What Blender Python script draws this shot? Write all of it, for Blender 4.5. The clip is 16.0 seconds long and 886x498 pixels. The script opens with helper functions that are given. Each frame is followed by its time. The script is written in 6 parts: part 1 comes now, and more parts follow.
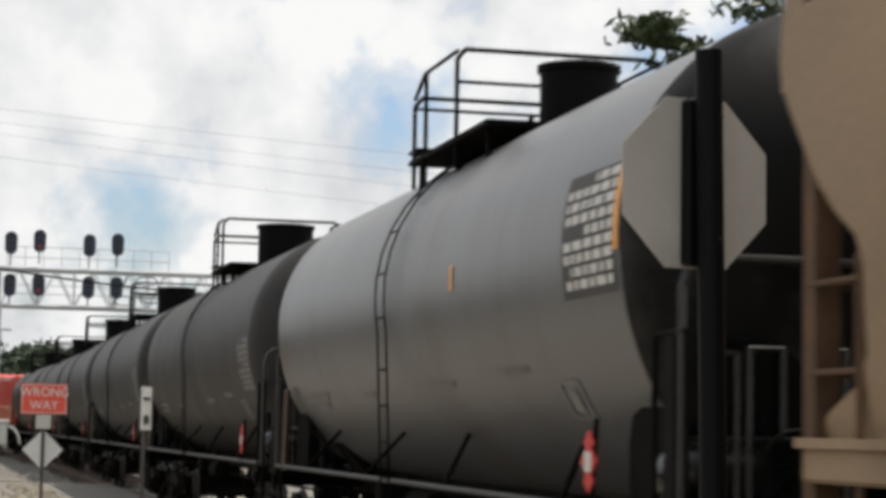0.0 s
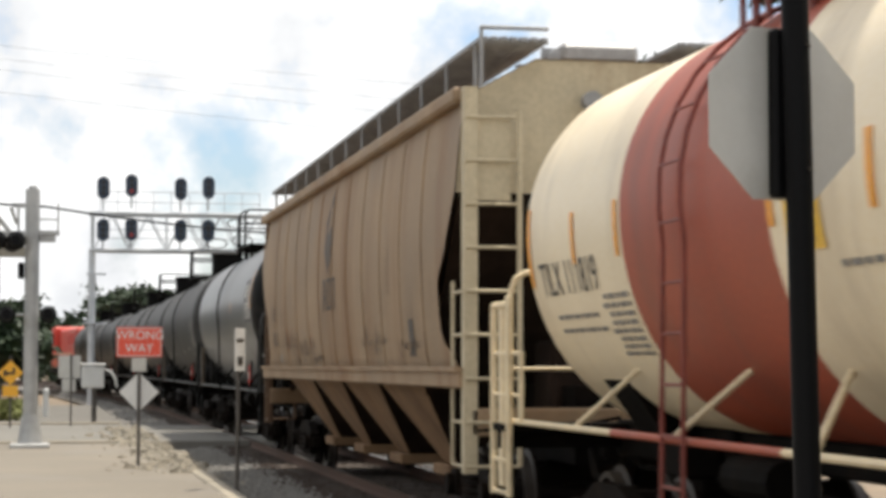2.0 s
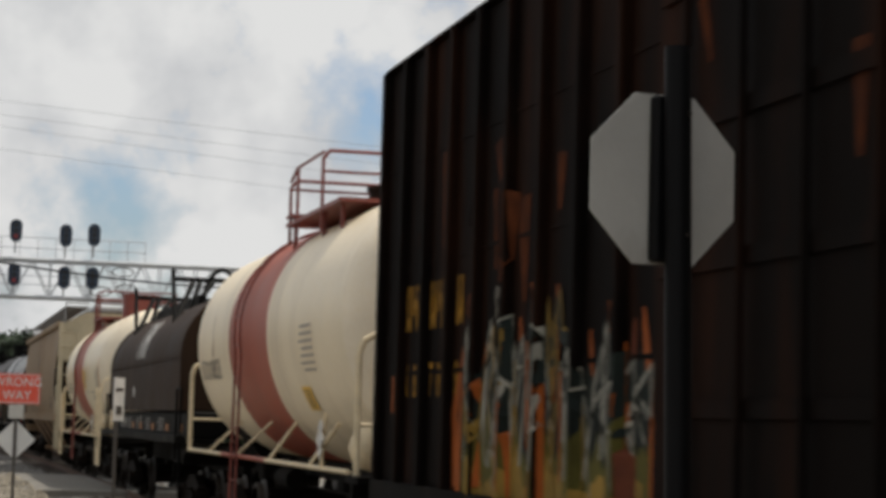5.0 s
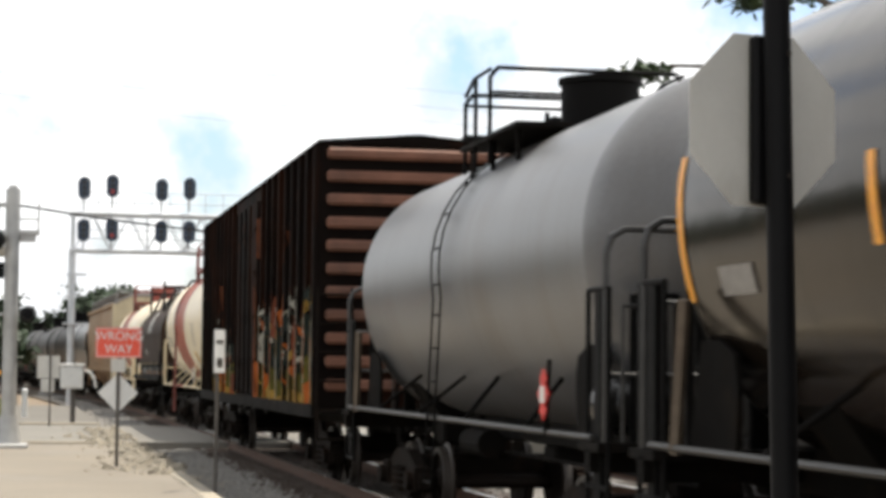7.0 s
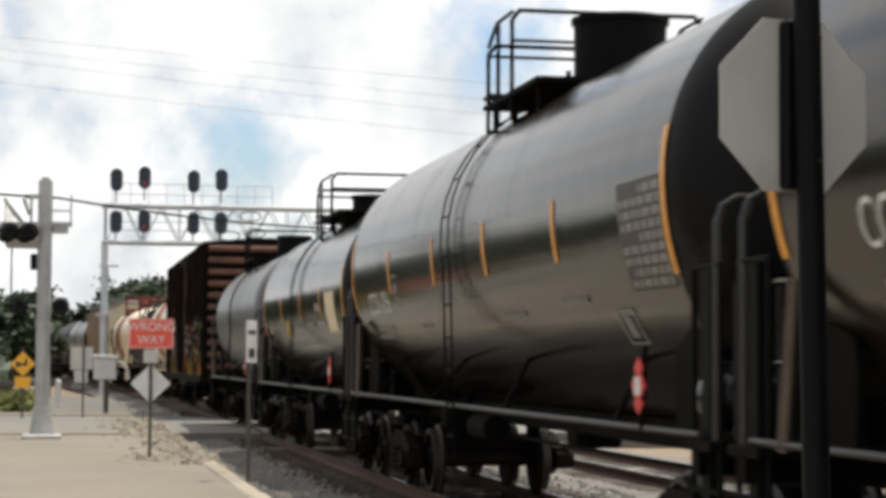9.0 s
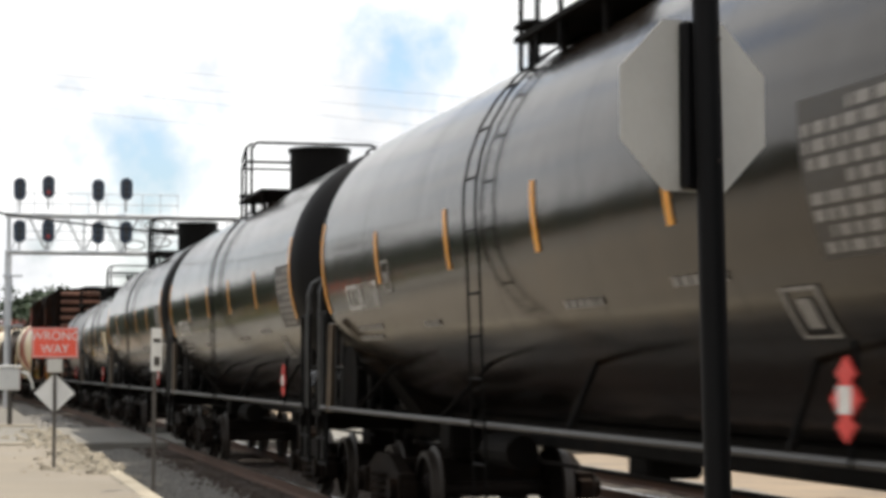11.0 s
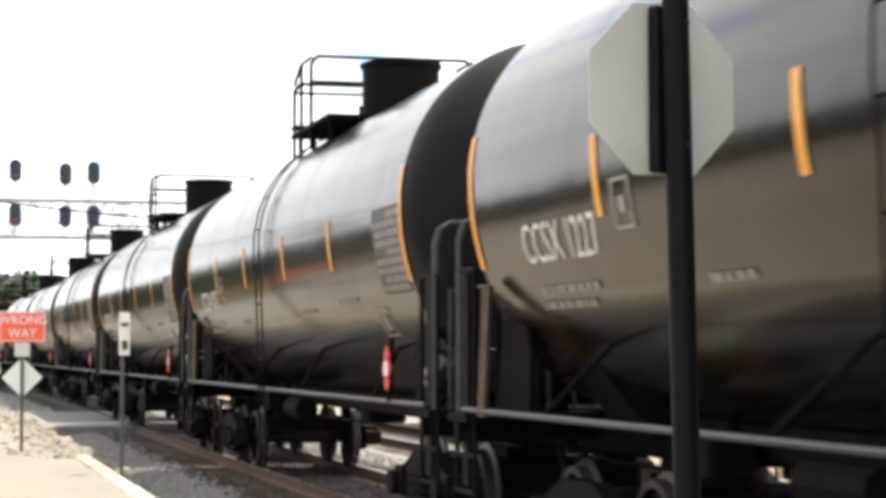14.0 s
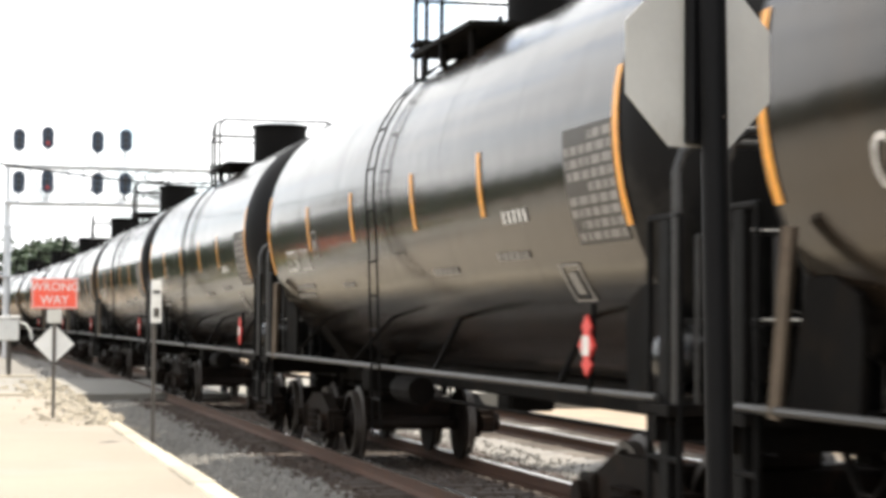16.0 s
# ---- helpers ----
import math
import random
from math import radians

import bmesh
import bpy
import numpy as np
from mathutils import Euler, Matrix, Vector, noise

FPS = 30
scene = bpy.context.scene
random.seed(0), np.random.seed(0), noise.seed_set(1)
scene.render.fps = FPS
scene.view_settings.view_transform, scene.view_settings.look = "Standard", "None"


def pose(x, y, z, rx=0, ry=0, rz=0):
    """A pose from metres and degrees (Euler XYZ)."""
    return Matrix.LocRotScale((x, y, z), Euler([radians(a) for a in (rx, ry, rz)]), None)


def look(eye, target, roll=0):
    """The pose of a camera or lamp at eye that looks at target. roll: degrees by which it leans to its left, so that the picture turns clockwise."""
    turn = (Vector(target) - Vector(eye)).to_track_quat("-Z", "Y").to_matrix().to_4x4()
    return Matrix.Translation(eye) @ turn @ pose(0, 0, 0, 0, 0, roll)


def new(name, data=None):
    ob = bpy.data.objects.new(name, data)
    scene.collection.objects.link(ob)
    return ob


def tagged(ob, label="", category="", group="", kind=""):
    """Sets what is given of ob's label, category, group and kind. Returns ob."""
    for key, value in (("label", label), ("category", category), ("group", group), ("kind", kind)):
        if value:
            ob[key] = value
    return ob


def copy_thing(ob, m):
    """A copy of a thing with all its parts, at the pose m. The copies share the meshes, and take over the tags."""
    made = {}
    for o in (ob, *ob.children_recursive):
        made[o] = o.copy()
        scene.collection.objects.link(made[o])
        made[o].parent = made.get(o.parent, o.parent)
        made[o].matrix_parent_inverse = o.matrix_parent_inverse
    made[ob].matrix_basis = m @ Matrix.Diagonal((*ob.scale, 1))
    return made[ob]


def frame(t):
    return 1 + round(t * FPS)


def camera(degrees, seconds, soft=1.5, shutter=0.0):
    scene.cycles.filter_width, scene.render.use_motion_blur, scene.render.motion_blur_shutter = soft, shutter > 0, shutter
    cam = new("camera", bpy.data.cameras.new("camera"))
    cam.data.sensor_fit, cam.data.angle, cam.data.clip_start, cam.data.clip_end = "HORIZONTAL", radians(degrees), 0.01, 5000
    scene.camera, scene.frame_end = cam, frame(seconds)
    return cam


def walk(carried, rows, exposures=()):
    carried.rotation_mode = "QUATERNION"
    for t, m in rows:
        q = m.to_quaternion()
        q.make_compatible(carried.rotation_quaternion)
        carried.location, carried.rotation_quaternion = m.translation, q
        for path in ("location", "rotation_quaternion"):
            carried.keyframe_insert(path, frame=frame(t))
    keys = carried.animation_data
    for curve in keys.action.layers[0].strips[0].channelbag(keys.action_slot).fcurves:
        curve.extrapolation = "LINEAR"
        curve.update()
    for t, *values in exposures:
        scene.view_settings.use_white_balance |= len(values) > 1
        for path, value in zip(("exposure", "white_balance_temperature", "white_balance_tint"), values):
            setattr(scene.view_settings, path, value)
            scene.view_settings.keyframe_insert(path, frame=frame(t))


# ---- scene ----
# World: y runs along the track in the train's direction, x to the right across it, z = 0 a little over the rail heads.
TRACK_X = 5.70          # centre line of the near track
SECOND_X = 9.90         # centre line of the second track
ROAD_Z = -0.15
RAIL_Z = -0.14         # top of the rails
BEND_Y, BEND_R = 75.0, 1100.0    # past this point the line swings left on a wide curve


def swing(y):
    """How far the line has swung to the left at y."""
    return max(0.0, y - BEND_Y) ** 2 / (2 * BEND_R)



cam = camera(24.57, 16.0, soft=4.0, shutter=0.2)


def eye(x, y, z, yaw, pitch, lean):
    """yaw: degrees to the right of the track's direction."""
    return Matrix.Translation((x, y, z)) @ Euler((0, 0, radians(-yaw))).to_matrix().to_4x4() @ pose(0, 0, 0, 90 + pitch, 0, 0) @ pose(0, 0, 0, 0, 0, -lean)


walk(cam, [
    (0.0, eye(-0.040, 0.0, 1.630, 13.68, 5.07, -1.00)),
    (0.5, eye(-0.027, 0.0, 1.630, 13.36, 5.02, -0.99)),
    (1.0, eye(-0.026, 0.0, 1.630, 11.87, 3.83, -0.75)),
    (1.5, eye(-0.025, 0.0, 1.630, 11.26, 3.64, -0.31)),
    (2.0, eye(-0.027, 0.0, 1.630, 11.15, 3.28, -0.05)),
    (2.5, eye(-0.044, 0.0, 1.630, 10.51, 3.28, -0.48)),
    (3.0, eye(-0.039, 0.0, 1.630, 10.43, 3.35, -0.81)),
    (3.5, eye(-0.023, 0.0, 1.630, 9.60, 4.39, -0.74)),
    (4.0, eye(-0.007, 0.0, 1.630, 11.04, 5.24, -0.67)),
    (4.5, eye(-0.004, 0.0, 1.630, 12.17, 4.94, -0.30)),
    (5.0, eye(0.003, 0.0, 1.630, 14.31, 4.92, -1.59)),
    (5.2, eye(0.017, 0.0, 1.630, 14.53, 4.68, -1.36)),
    (7.5, eye(-0.029, 0.0, 1.630, 11.19, 3.10, -0.43)),
    (8.0, eye(-0.025, 0.0, 1.630, 11.03, 2.85, -0.39)),
    (8.2, eye(-0.024, 0.0, 1.630, 10.62, 2.92, -0.48)),
    (10.3, eye(-0.002, 0.0, 1.585, 12.39, 3.55, -0.15)),
    (10.5, eye(-0.002, 0.0, 1.585, 12.85, 3.66, -0.17)),
    (11.0, eye(0.004, 0.0, 1.585, 13.41, 3.36, 0.05)),
    (11.5, eye(0.002, 0.0, 1.585, 13.64, 3.45, -0.20)),
    (12.0, eye(-0.001, 0.0, 1.585, 13.95, 3.19, 0.26)),
    (12.5, eye(0.005, 0.0, 1.585, 14.05, 3.24, -0.00)),
    (13.0, eye(0.000, 0.0, 1.585, 14.38, 3.02, 0.36)),
    (13.5, eye(0.001, 0.0, 1.585, 14.24, 2.80, 0.23)),
    (14.0, eye(-0.002, 0.0, 1.585, 14.31, 2.90, 0.13)),
    (14.5, eye(-0.008, 0.0, 1.585, 14.56, 2.76, -0.06)),
    (15.0, eye(-0.005, 0.0, 1.585, 14.66, 2.54, -0.05)),
    (15.5, eye(-0.007, 0.0, 1.585, 14.19, 2.32, -0.37)),
    (16.0, eye(-0.016, 0.0, 1.585, 13.45, 2.06, -0.38)),
], exposures=[
    (0.0, -0.18), (0.5, -0.3), (1.0, -0.18), (1.5, 0.08), (2.0, 0.15), (2.5, 0.32), (3.5, -0.54), (4.0, -0.70), (4.5, -0.66), (5.0, -0.54), (5.2, -0.3), (7.5, 0.42), (8.2, 0.1), (10.3, 0.0), (11.0, 0.25), (11.5, 0.42), (12.5, 0.72), (13.0, 0.92), (13.5, 1.06), (14.0, 1.1), (15.0, 1.22), (15.5, 1.45), (16.0, 1.18),
])

# ---- light ----
SUN = Vector((0.31, 0.11, 0.95)).normalized()
world = bpy.data.worlds.new("sky")
scene.world = world
world.use_nodes = True
wn, wl = world.node_tree.nodes, world.node_tree.links
wn.clear()
w_out = wn.new("ShaderNodeOutputWorld")
w_bg = wn.new("ShaderNodeBackground")
w_sky = wn.new("ShaderNodeTexSky")
w_sky.sky_type, w_sky.sun_disc = "NISHITA", False
w_sky.sun_elevation = math.asin(SUN.z)
w_sky.sun_rotation = math.atan2(SUN.x, SUN.y)
w_sky.air_density, w_sky.dust_density = 1.0, 2.0
w_gain = wn.new("ShaderNodeMix"); w_gain.data_type = "RGBA"; w_gain.blend_type = "MULTIPLY"
w_gain.inputs[0].default_value = 1.0
w_gain.inputs[7].default_value = (0.146, 0.157, 0.168, 1)
w_noise = wn.new("ShaderNodeTexNoise")
w_noise.inputs["Scale"].default_value, w_noise.inputs["Detail"].default_value, w_noise.inputs["Roughness"].default_value = 9.5, 8.0, 0.58
w_noise.inputs["Distortion"].default_value = 0.0
w_ramp = wn.new("ShaderNodeValToRGB")
w_ramp.color_ramp.elements[0].position, w_ramp.color_ramp.elements[1].position = 0.335, 0.475
w_noise2 = wn.new("ShaderNodeTexNoise")
w_noise2.inputs["Scale"].default_value, w_noise2.inputs["Detail"].default_value = 19.0, 7.0
w_shade = wn.new("ShaderNodeValToRGB")
w_shade.color_ramp.elements[0].position, w_shade.color_ramp.elements[0].color = 0.3, (0.76, 0.775, 0.80, 1)
w_shade.color_ramp.elements[1].position, w_shade.color_ramp.elements[1].color = 0.6, (1.08, 1.08, 1.07, 1)
w_mix = wn.new("ShaderNodeMix"); w_mix.data_type = "RGBA"
wl.new(w_sky.outputs[0], w_gain.inputs[6])
wl.new(w_noise.outputs[0], w_ramp.inputs[0])
wl.new(w_noise2.outputs[0], w_shade.inputs[0])
wl.new(w_ramp.outputs[0], w_mix.inputs[0])
wl.new(w_gain.outputs[2], w_mix.inputs[6])
wl.new(w_shade.outputs[0], w_mix.inputs[7])
wl.new(w_mix.outputs[2], w_bg.inputs[0])
w_bg.inputs[1].default_value = 1.0
wl.new(w_bg.outputs[0], w_out.inputs[0])
sun = new("sun", bpy.data.lights.new("sun", "SUN"))
sun.data.energy, sun.data.angle, sun.data.color = 5.0, radians(0.6), (1.0, 0.93, 0.82)
sun.matrix_world = look(SUN * 100, (0, 0, 0))

# ---- materials ----
def mat(name, col, rough=0.6, metal=0.0, var=0.25, scale=3.0, bump=0.15, fine=40.0, dirt=None, dirt_amount=0.0, streak=0.0, coat=0.0, spread=0.0, spec=0.5, grain_mix=0.22, wave=0.0, tint=None):
    """A worn surface: colour varied at two scales, optional dirt patches and rain streaks (stretched down z), fine relief."""
    m = bpy.data.materials.new(name)
    m.use_nodes = True
    n, l = m.node_tree.nodes, m.node_tree.links
    b = n["Principled BSDF"]
    co = n.new("ShaderNodeTexCoord")
    big = n.new("ShaderNodeTexNoise"); big.inputs["Scale"].default_value = scale; big.inputs["Detail"].default_value = 6
    small = n.new("ShaderNodeTexNoise"); small.inputs["Scale"].default_value = fine; small.inputs["Detail"].default_value = 4
    l.new(co.outputs["Object"], big.inputs["Vector"]); l.new(co.outputs["Object"], small.inputs["Vector"])
    ramp = n.new("ShaderNodeValToRGB")
    c = Vector(col)
    ramp.color_ramp.elements[0].position, ramp.color_ramp.elements[1].position = 0.3, 0.7
    ramp.color_ramp.elements[0].color = (*(c * (1 - var)), 1)
    ramp.color_ramp.elements[1].color = (*(c * (1 + var * 0.6)), 1)
    l.new(big.outputs[0], ramp.inputs[0])
    last = ramp.outputs[0]
    grain = n.new("ShaderNodeMix"); grain.data_type = "RGBA"; grain.blend_type = "OVERLAY"; grain.inputs[0].default_value = grain_mix
    l.new(last, grain.inputs[6]); l.new(small.outputs[0], grain.inputs[7]); last = grain.outputs[2]
    if dirt and dirt_amount:
        dn = n.new("ShaderNodeTexNoise"); dn.inputs["Scale"].default_value = scale * 0.7; dn.inputs["Detail"].default_value = 9; dn.inputs["Roughness"].default_value = 0.65
        mp = n.new("ShaderNodeMapping"); mp.inputs["Location"].default_value = (7, 3, 1)
        if streak:
            mp.inputs["Scale"].default_value = (1, 1.6, 1 - 0.9 * streak)
        l.new(co.outputs["Object"], mp.inputs["Vector"]); l.new(mp.outputs[0], dn.inputs["Vector"])
        dr = n.new("ShaderNodeValToRGB")
        dr.color_ramp.elements[0].position, dr.color_ramp.elements[1].position = 0.62 - 0.3 * dirt_amount, 0.85 - 0.25 * dirt_amount
        l.new(dn.outputs[0], dr.inputs[0])
        mx = n.new("ShaderNodeMix"); mx.data_type = "RGBA"; mx.inputs[7].default_value = (*dirt, 1)
        l.new(dr.outputs[0], mx.inputs[0]); l.new(last, mx.inputs[6]); last = mx.outputs[2]
    if spread:
        oi = n.new("ShaderNodeObjectInfo"); hs = n.new("ShaderNodeHueSaturation"); mr = n.new("ShaderNodeMapRange")
        mr.inputs["To Min"].default_value, mr.inputs["To Max"].default_value = 1 - spread, 1 + spread
        l.new(oi.outputs["Random"], mr.inputs["Value"]); l.new(mr.outputs[0], hs.inputs["Value"]); l.new(last, hs.inputs["Color"]); last = hs.outputs[0]
    l.new(last, b.inputs["Base Color"])
    rr = n.new("ShaderNodeMapRange")
    rr.inputs["To Min"].default_value, rr.inputs["To Max"].default_value = max(0.03, rough * 0.8), min(1, rough * 1.25)
    l.new(big.outputs[0], rr.inputs["Value"]); l.new(rr.outputs[0], b.inputs["Roughness"])
    b.inputs["Metallic"].default_value = metal
    b.inputs["Specular IOR Level"].default_value = spec
    if tint:
        b.inputs["Specular Tint"].default_value = (*tint, 1)
    b.inputs["Coat Weight"].default_value, b.inputs["Coat Roughness"].default_value = coat, 0.09
    if bump:
        bp = n.new("ShaderNodeBump"); bp.inputs["Strength"].default_value = bump; bp.inputs["Distance"].default_value = 0.01
        l.new(small.outputs[0], bp.inputs["Height"]); l.new(bp.outputs[0], b.inputs["Normal"])
        if wave:
            # slight buckling of rolled plate
            wv = n.new("ShaderNodeTexNoise"); wv.inputs["Scale"].default_value, wv.inputs["Detail"].default_value = 1.6, 2
            wb = n.new("ShaderNodeBump"); wb.inputs["Strength"].default_value, wb.inputs["Distance"].default_value = 1.0, wave
            l.new(co.outputs["Object"], wv.inputs["Vector"]); l.new(wv.outputs[0], wb.inputs["Height"]); l.new(wb.outputs[0], bp.inputs["Normal"])
    return m


M_BLACK_TANK = mat("black_tank_paint", (0.010, 0.0074, 0.0054), 0.15, 0, 0.35, 0.5, 0.010, 25, (0.036, 0.023, 0.013), 0.30, 0.8, spec=0.34, wave=0.005, tint=(1.0, 0.88, 0.76))
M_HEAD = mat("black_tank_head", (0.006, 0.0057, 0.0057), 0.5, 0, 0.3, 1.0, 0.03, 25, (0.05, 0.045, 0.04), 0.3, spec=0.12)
M_GREY_TANK = mat("grey_tank_paint", (0.115, 0.115, 0.118), 0.33, 0, 0.2, 0.5, 0.02, 25, (0.07, 0.058, 0.047), 0.34, 0.85, spec=0.6)
M_GREY_DIRTY = mat("dirty_grey_paint", (0.032, 0.030, 0.028), 0.5, 0, 0.35, 0.6, 0.03, 25, (0.05, 0.042, 0.035), 0.45, 0.85, spec=0.22)
M_WHITE_TANK = mat("cream_white_paint", (0.82, 0.70, 0.50), 0.4, 0, 0.1, 0.6, 0.02, 25, (0.42, 0.33, 0.22), 0.22, 0.85)
M_WHITE_HEAD = mat("rust_stained_cream", (0.82, 0.72, 0.56), 0.45, 0, 0.10, 1.2, 0.02, 25, (0.40, 0.23, 0.11), 0.24, 0.85)
M_CHUTE = mat("rust_brown_chute", (0.22, 0.135, 0.075), 0.7, 0, 0.25, 1.2, 0.05, 20, (0.09, 0.045, 0.025), 0.4, 0.7, spec=0.15)
M_BAND = mat("red_oxide_band", (0.34, 0.066, 0.028), 0.5, 0, 0.15, 0.8, 0.02, 25, (0.18, 0.06, 0.04), 0.25, 0.8)
M_RED_FIT = mat("red_oxide_fitting", (0.20, 0.045, 0.032), 0.5, 0, 0.2, 4)
M_HOPPER = mat("weathered_tan_paint", (0.300, 0.213, 0.134), 0.6, 0, 0.2, 0.9, 0.04, 20, (0.20, 0.108, 0.050), 0.52, 0.9, spec=0.25)
M_HOPPER_END = mat("hopper_end_paint", (0.50, 0.43, 0.30), 0.6, 0, 0.14, 1.2, 0.04, 20, (0.24, 0.16, 0.09), 0.3, 0.8, spec=0.25)
# dark rust, which also stands for the deep shade on the hopper's chute ends
M_RUST_AND_SHADE = mat("dark_rust_and_shade", (0.016, 0.010, 0.007), 0.8, 0, 0.35, 1.5, 0.1, 25, (0.035, 0.022, 0.016), 0.4, spec=0.12)
M_GRATE = mat("galvanised_grating", (0.30, 0.30, 0.30), 0.55, 0.3, 0.25, 8)
M_COIL = mat("dark_brown_cover", (0.034, 0.0195, 0.012), 0.6, 0, 0.3, 0.8, 0.03, 25, (0.055, 0.034, 0.022), 0.32, 0.8, spec=0.08)
M_DIM_ORANGE = mat("dirty_orange_reflector", (0.42, 0.15, 0.022), 0.5, 0, 0.3, 9, 0.02)
M_COIL_BODY = mat("black_car_frame", (0.006, 0.0055, 0.005), 0.6, 0, 0.3, 2, 0.05, 30, (0.015, 0.011, 0.008), 0.3, spec=0.06)
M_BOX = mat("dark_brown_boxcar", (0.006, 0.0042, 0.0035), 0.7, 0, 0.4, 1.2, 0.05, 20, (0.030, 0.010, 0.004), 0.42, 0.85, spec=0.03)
M_BOX_END = mat("rusty_boxcar_end", (0.16, 0.075, 0.05), 0.65, 0, 0.3, 1.5, 0.05, 20, (0.07, 0.04, 0.03), 0.4, 0.6, spec=0.22)
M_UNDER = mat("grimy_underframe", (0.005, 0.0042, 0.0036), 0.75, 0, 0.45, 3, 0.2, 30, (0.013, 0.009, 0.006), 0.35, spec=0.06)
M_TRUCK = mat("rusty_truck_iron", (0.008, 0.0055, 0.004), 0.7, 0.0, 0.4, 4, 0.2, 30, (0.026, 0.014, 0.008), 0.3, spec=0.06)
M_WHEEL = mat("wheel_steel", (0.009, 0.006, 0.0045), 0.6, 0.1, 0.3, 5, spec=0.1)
M_TREAD = mat("worn_wheel_rim", (0.035, 0.028, 0.023), 0.5, 0.4, 0.15, 8, 0.02)
M_PIPE_DARK = mat("black_pipe", (0.004, 0.0037, 0.0035), 0.65, 0.0, 0.3, 6, spec=0.07)
M_PIPE_GREY = mat("grey_pipe", (0.028, 0.025, 0.022), 0.5, 0.1, 0.25, 6)
M_PIPE_PALE = mat("worn_grey_pipe", (0.035, 0.034, 0.033), 0.3, 0.3, 0.25, 6)
M_BRACE = mat("dusty_brown_brace", (0.10, 0.075, 0.052), 0.6, 0, 0.3, 4, 0.1, 30, (0.05, 0.03, 0.02), 0.35)
M_RESERVOIR = mat("black_reservoir", (0.02, 0.019, 0.018), 0.22, 0, 0.3, 3, 0.02)
M_PIPE_CREAM = mat("cream_pipe", (0.72, 0.59, 0.38), 0.5, 0, 0.15, 6)
M_ORANGE = mat("orange_reflective_tape", (0.85, 0.36, 0.03), 0.4, 0, 0.12, 9, 0.02)
M_YELLOW = mat("yellow_panel", (0.78, 0.48, 0.05), 0.5, 0, 0.15, 8)
M_WHITE_MARK = mat("white_stencil", (0.66, 0.64, 0.60), 0.6, 0, 0.2, 9, 0.02)
M_GREY_MARK = mat("faded_stencil", (0.24, 0.225, 0.205), 0.6, 0, 0.25, 9, 0.02)
M_FAINT_MARK = mat("faint_stencil", (0.40, 0.35, 0.29), 0.6, 0, 0.2, 9, 0.02)
M_STAIN = mat("rust_stain", (0.20, 0.125, 0.075), 0.7, 0, 0.3, 4, 0.02)
M_TABLE = mat("dull_grey_panel", (0.060, 0.054, 0.047), 0.5, 0, 0.2, 5, 0.02, spec=0.25)
M_DARK_MARK = mat("dark_stencil", (0.05, 0.045, 0.04), 0.6, 0, 0.25, 9, 0.02)
M_PLACARD = mat("red_placard", (0.62, 0.04, 0.03), 0.5, 0, 0.1, 9, 0.02)
M_SIGN_RED = mat("red_sign_sheet", (0.80, 0.10, 0.055), 0.45, 0, 0.08, 3, 0.01)
M_SIGN_WHITE = mat("white_sign_sheet", (0.72, 0.72, 0.70), 0.5, 0, 0.08, 4, 0.01)
M_SIGN_BACK = mat("aluminium_sign_back", (0.56, 0.55, 0.51), 0.5, 0.25, 0.1, 3, 0.02, 40, (0.40, 0.37, 0.32), 0.25, 0.5, grain_mix=0.05)
M_SIGN_YELLOW = mat("yellow_sign_sheet", (0.85, 0.42, 0.03), 0.45, 0, 0.1, 4, 0.01)
M_POST_BLACK = mat("black_post_paint", (0.0035, 0.0035, 0.004), 0.55, 0, 0.3, 5, 0.04, spec=0.12)
M_POST_STEEL = mat("brown_steel_post", (0.10, 0.09, 0.08), 0.6, 0.4, 0.25, 6)
M_GALV = mat("galvanised_steel", (0.40, 0.40, 0.39), 0.5, 0.35, 0.2, 3, 0.05)
M_GALV_LIGHT = mat("pale_signal_steel", (0.50, 0.52, 0.54), 0.5, 0.2, 0.15, 2, 0.03)
M_SIGNAL = mat("blue_black_signal_plate", (0.025, 0.04, 0.065), 0.5, 0, 0.2, 5, spec=0.22)
M_LENS = bpy.data.materials.new("red_signal_lens"); M_LENS.use_nodes = True
M_LENS.node_tree.nodes["Principled BSDF"].inputs["Base Color"].default_value = (0.12, 0.015, 0.015, 1)
M_LENS.node_tree.nodes["Principled BSDF"].inputs["Emission Color"].default_value = (1, 0.05, 0.04, 1)
M_LENS.node_tree.nodes["Principled BSDF"].inputs["Emission Strength"].default_value = 0.08
M_LENS_DARK = mat("dark_lens", (0.02, 0.02, 0.022), 0.15, 0, 0.1, 5, 0)
M_CABINET = mat("pale_grey_cabinet", (0.62, 0.62, 0.60), 0.5, 0, 0.1, 2, 0.02)
M_ASPHALT = mat("pale_worn_road", (0.185, 0.16, 0.125), 0.9, 0, 0.16, 0.35, 0.4, 30, (0.20, 0.185, 0.165), 0.35)
M_VERGE = mat("grey_gravel_verge", (0.125, 0.115, 0.098), 0.95, 0, 0.25, 0.5, 0.5, 14, (0.09, 0.08, 0.065), 0.4)
M_STREET = mat("grey_street", (0.16, 0.15, 0.13), 0.9, 0, 0.2, 0.4, 0.4, 30)
M_KERB = mat("concrete_kerb", (0.30, 0.265, 0.205), 0.85, 0, 0.18, 2, 0.3, 40, (0.24, 0.20, 0.15), 0.3, spread=0.12)
M_DIRT = mat("dusty_ground", (0.23, 0.175, 0.12), 0.95, 0, 0.25, 0.5, 0.5, 14, (0.13, 0.11, 0.085), 0.4)
M_BALLAST = mat("ballast_stone", (0.20, 0.19, 0.172), 0.9, 0, 0.35, 6, 0.4, 60, spread=0.3)
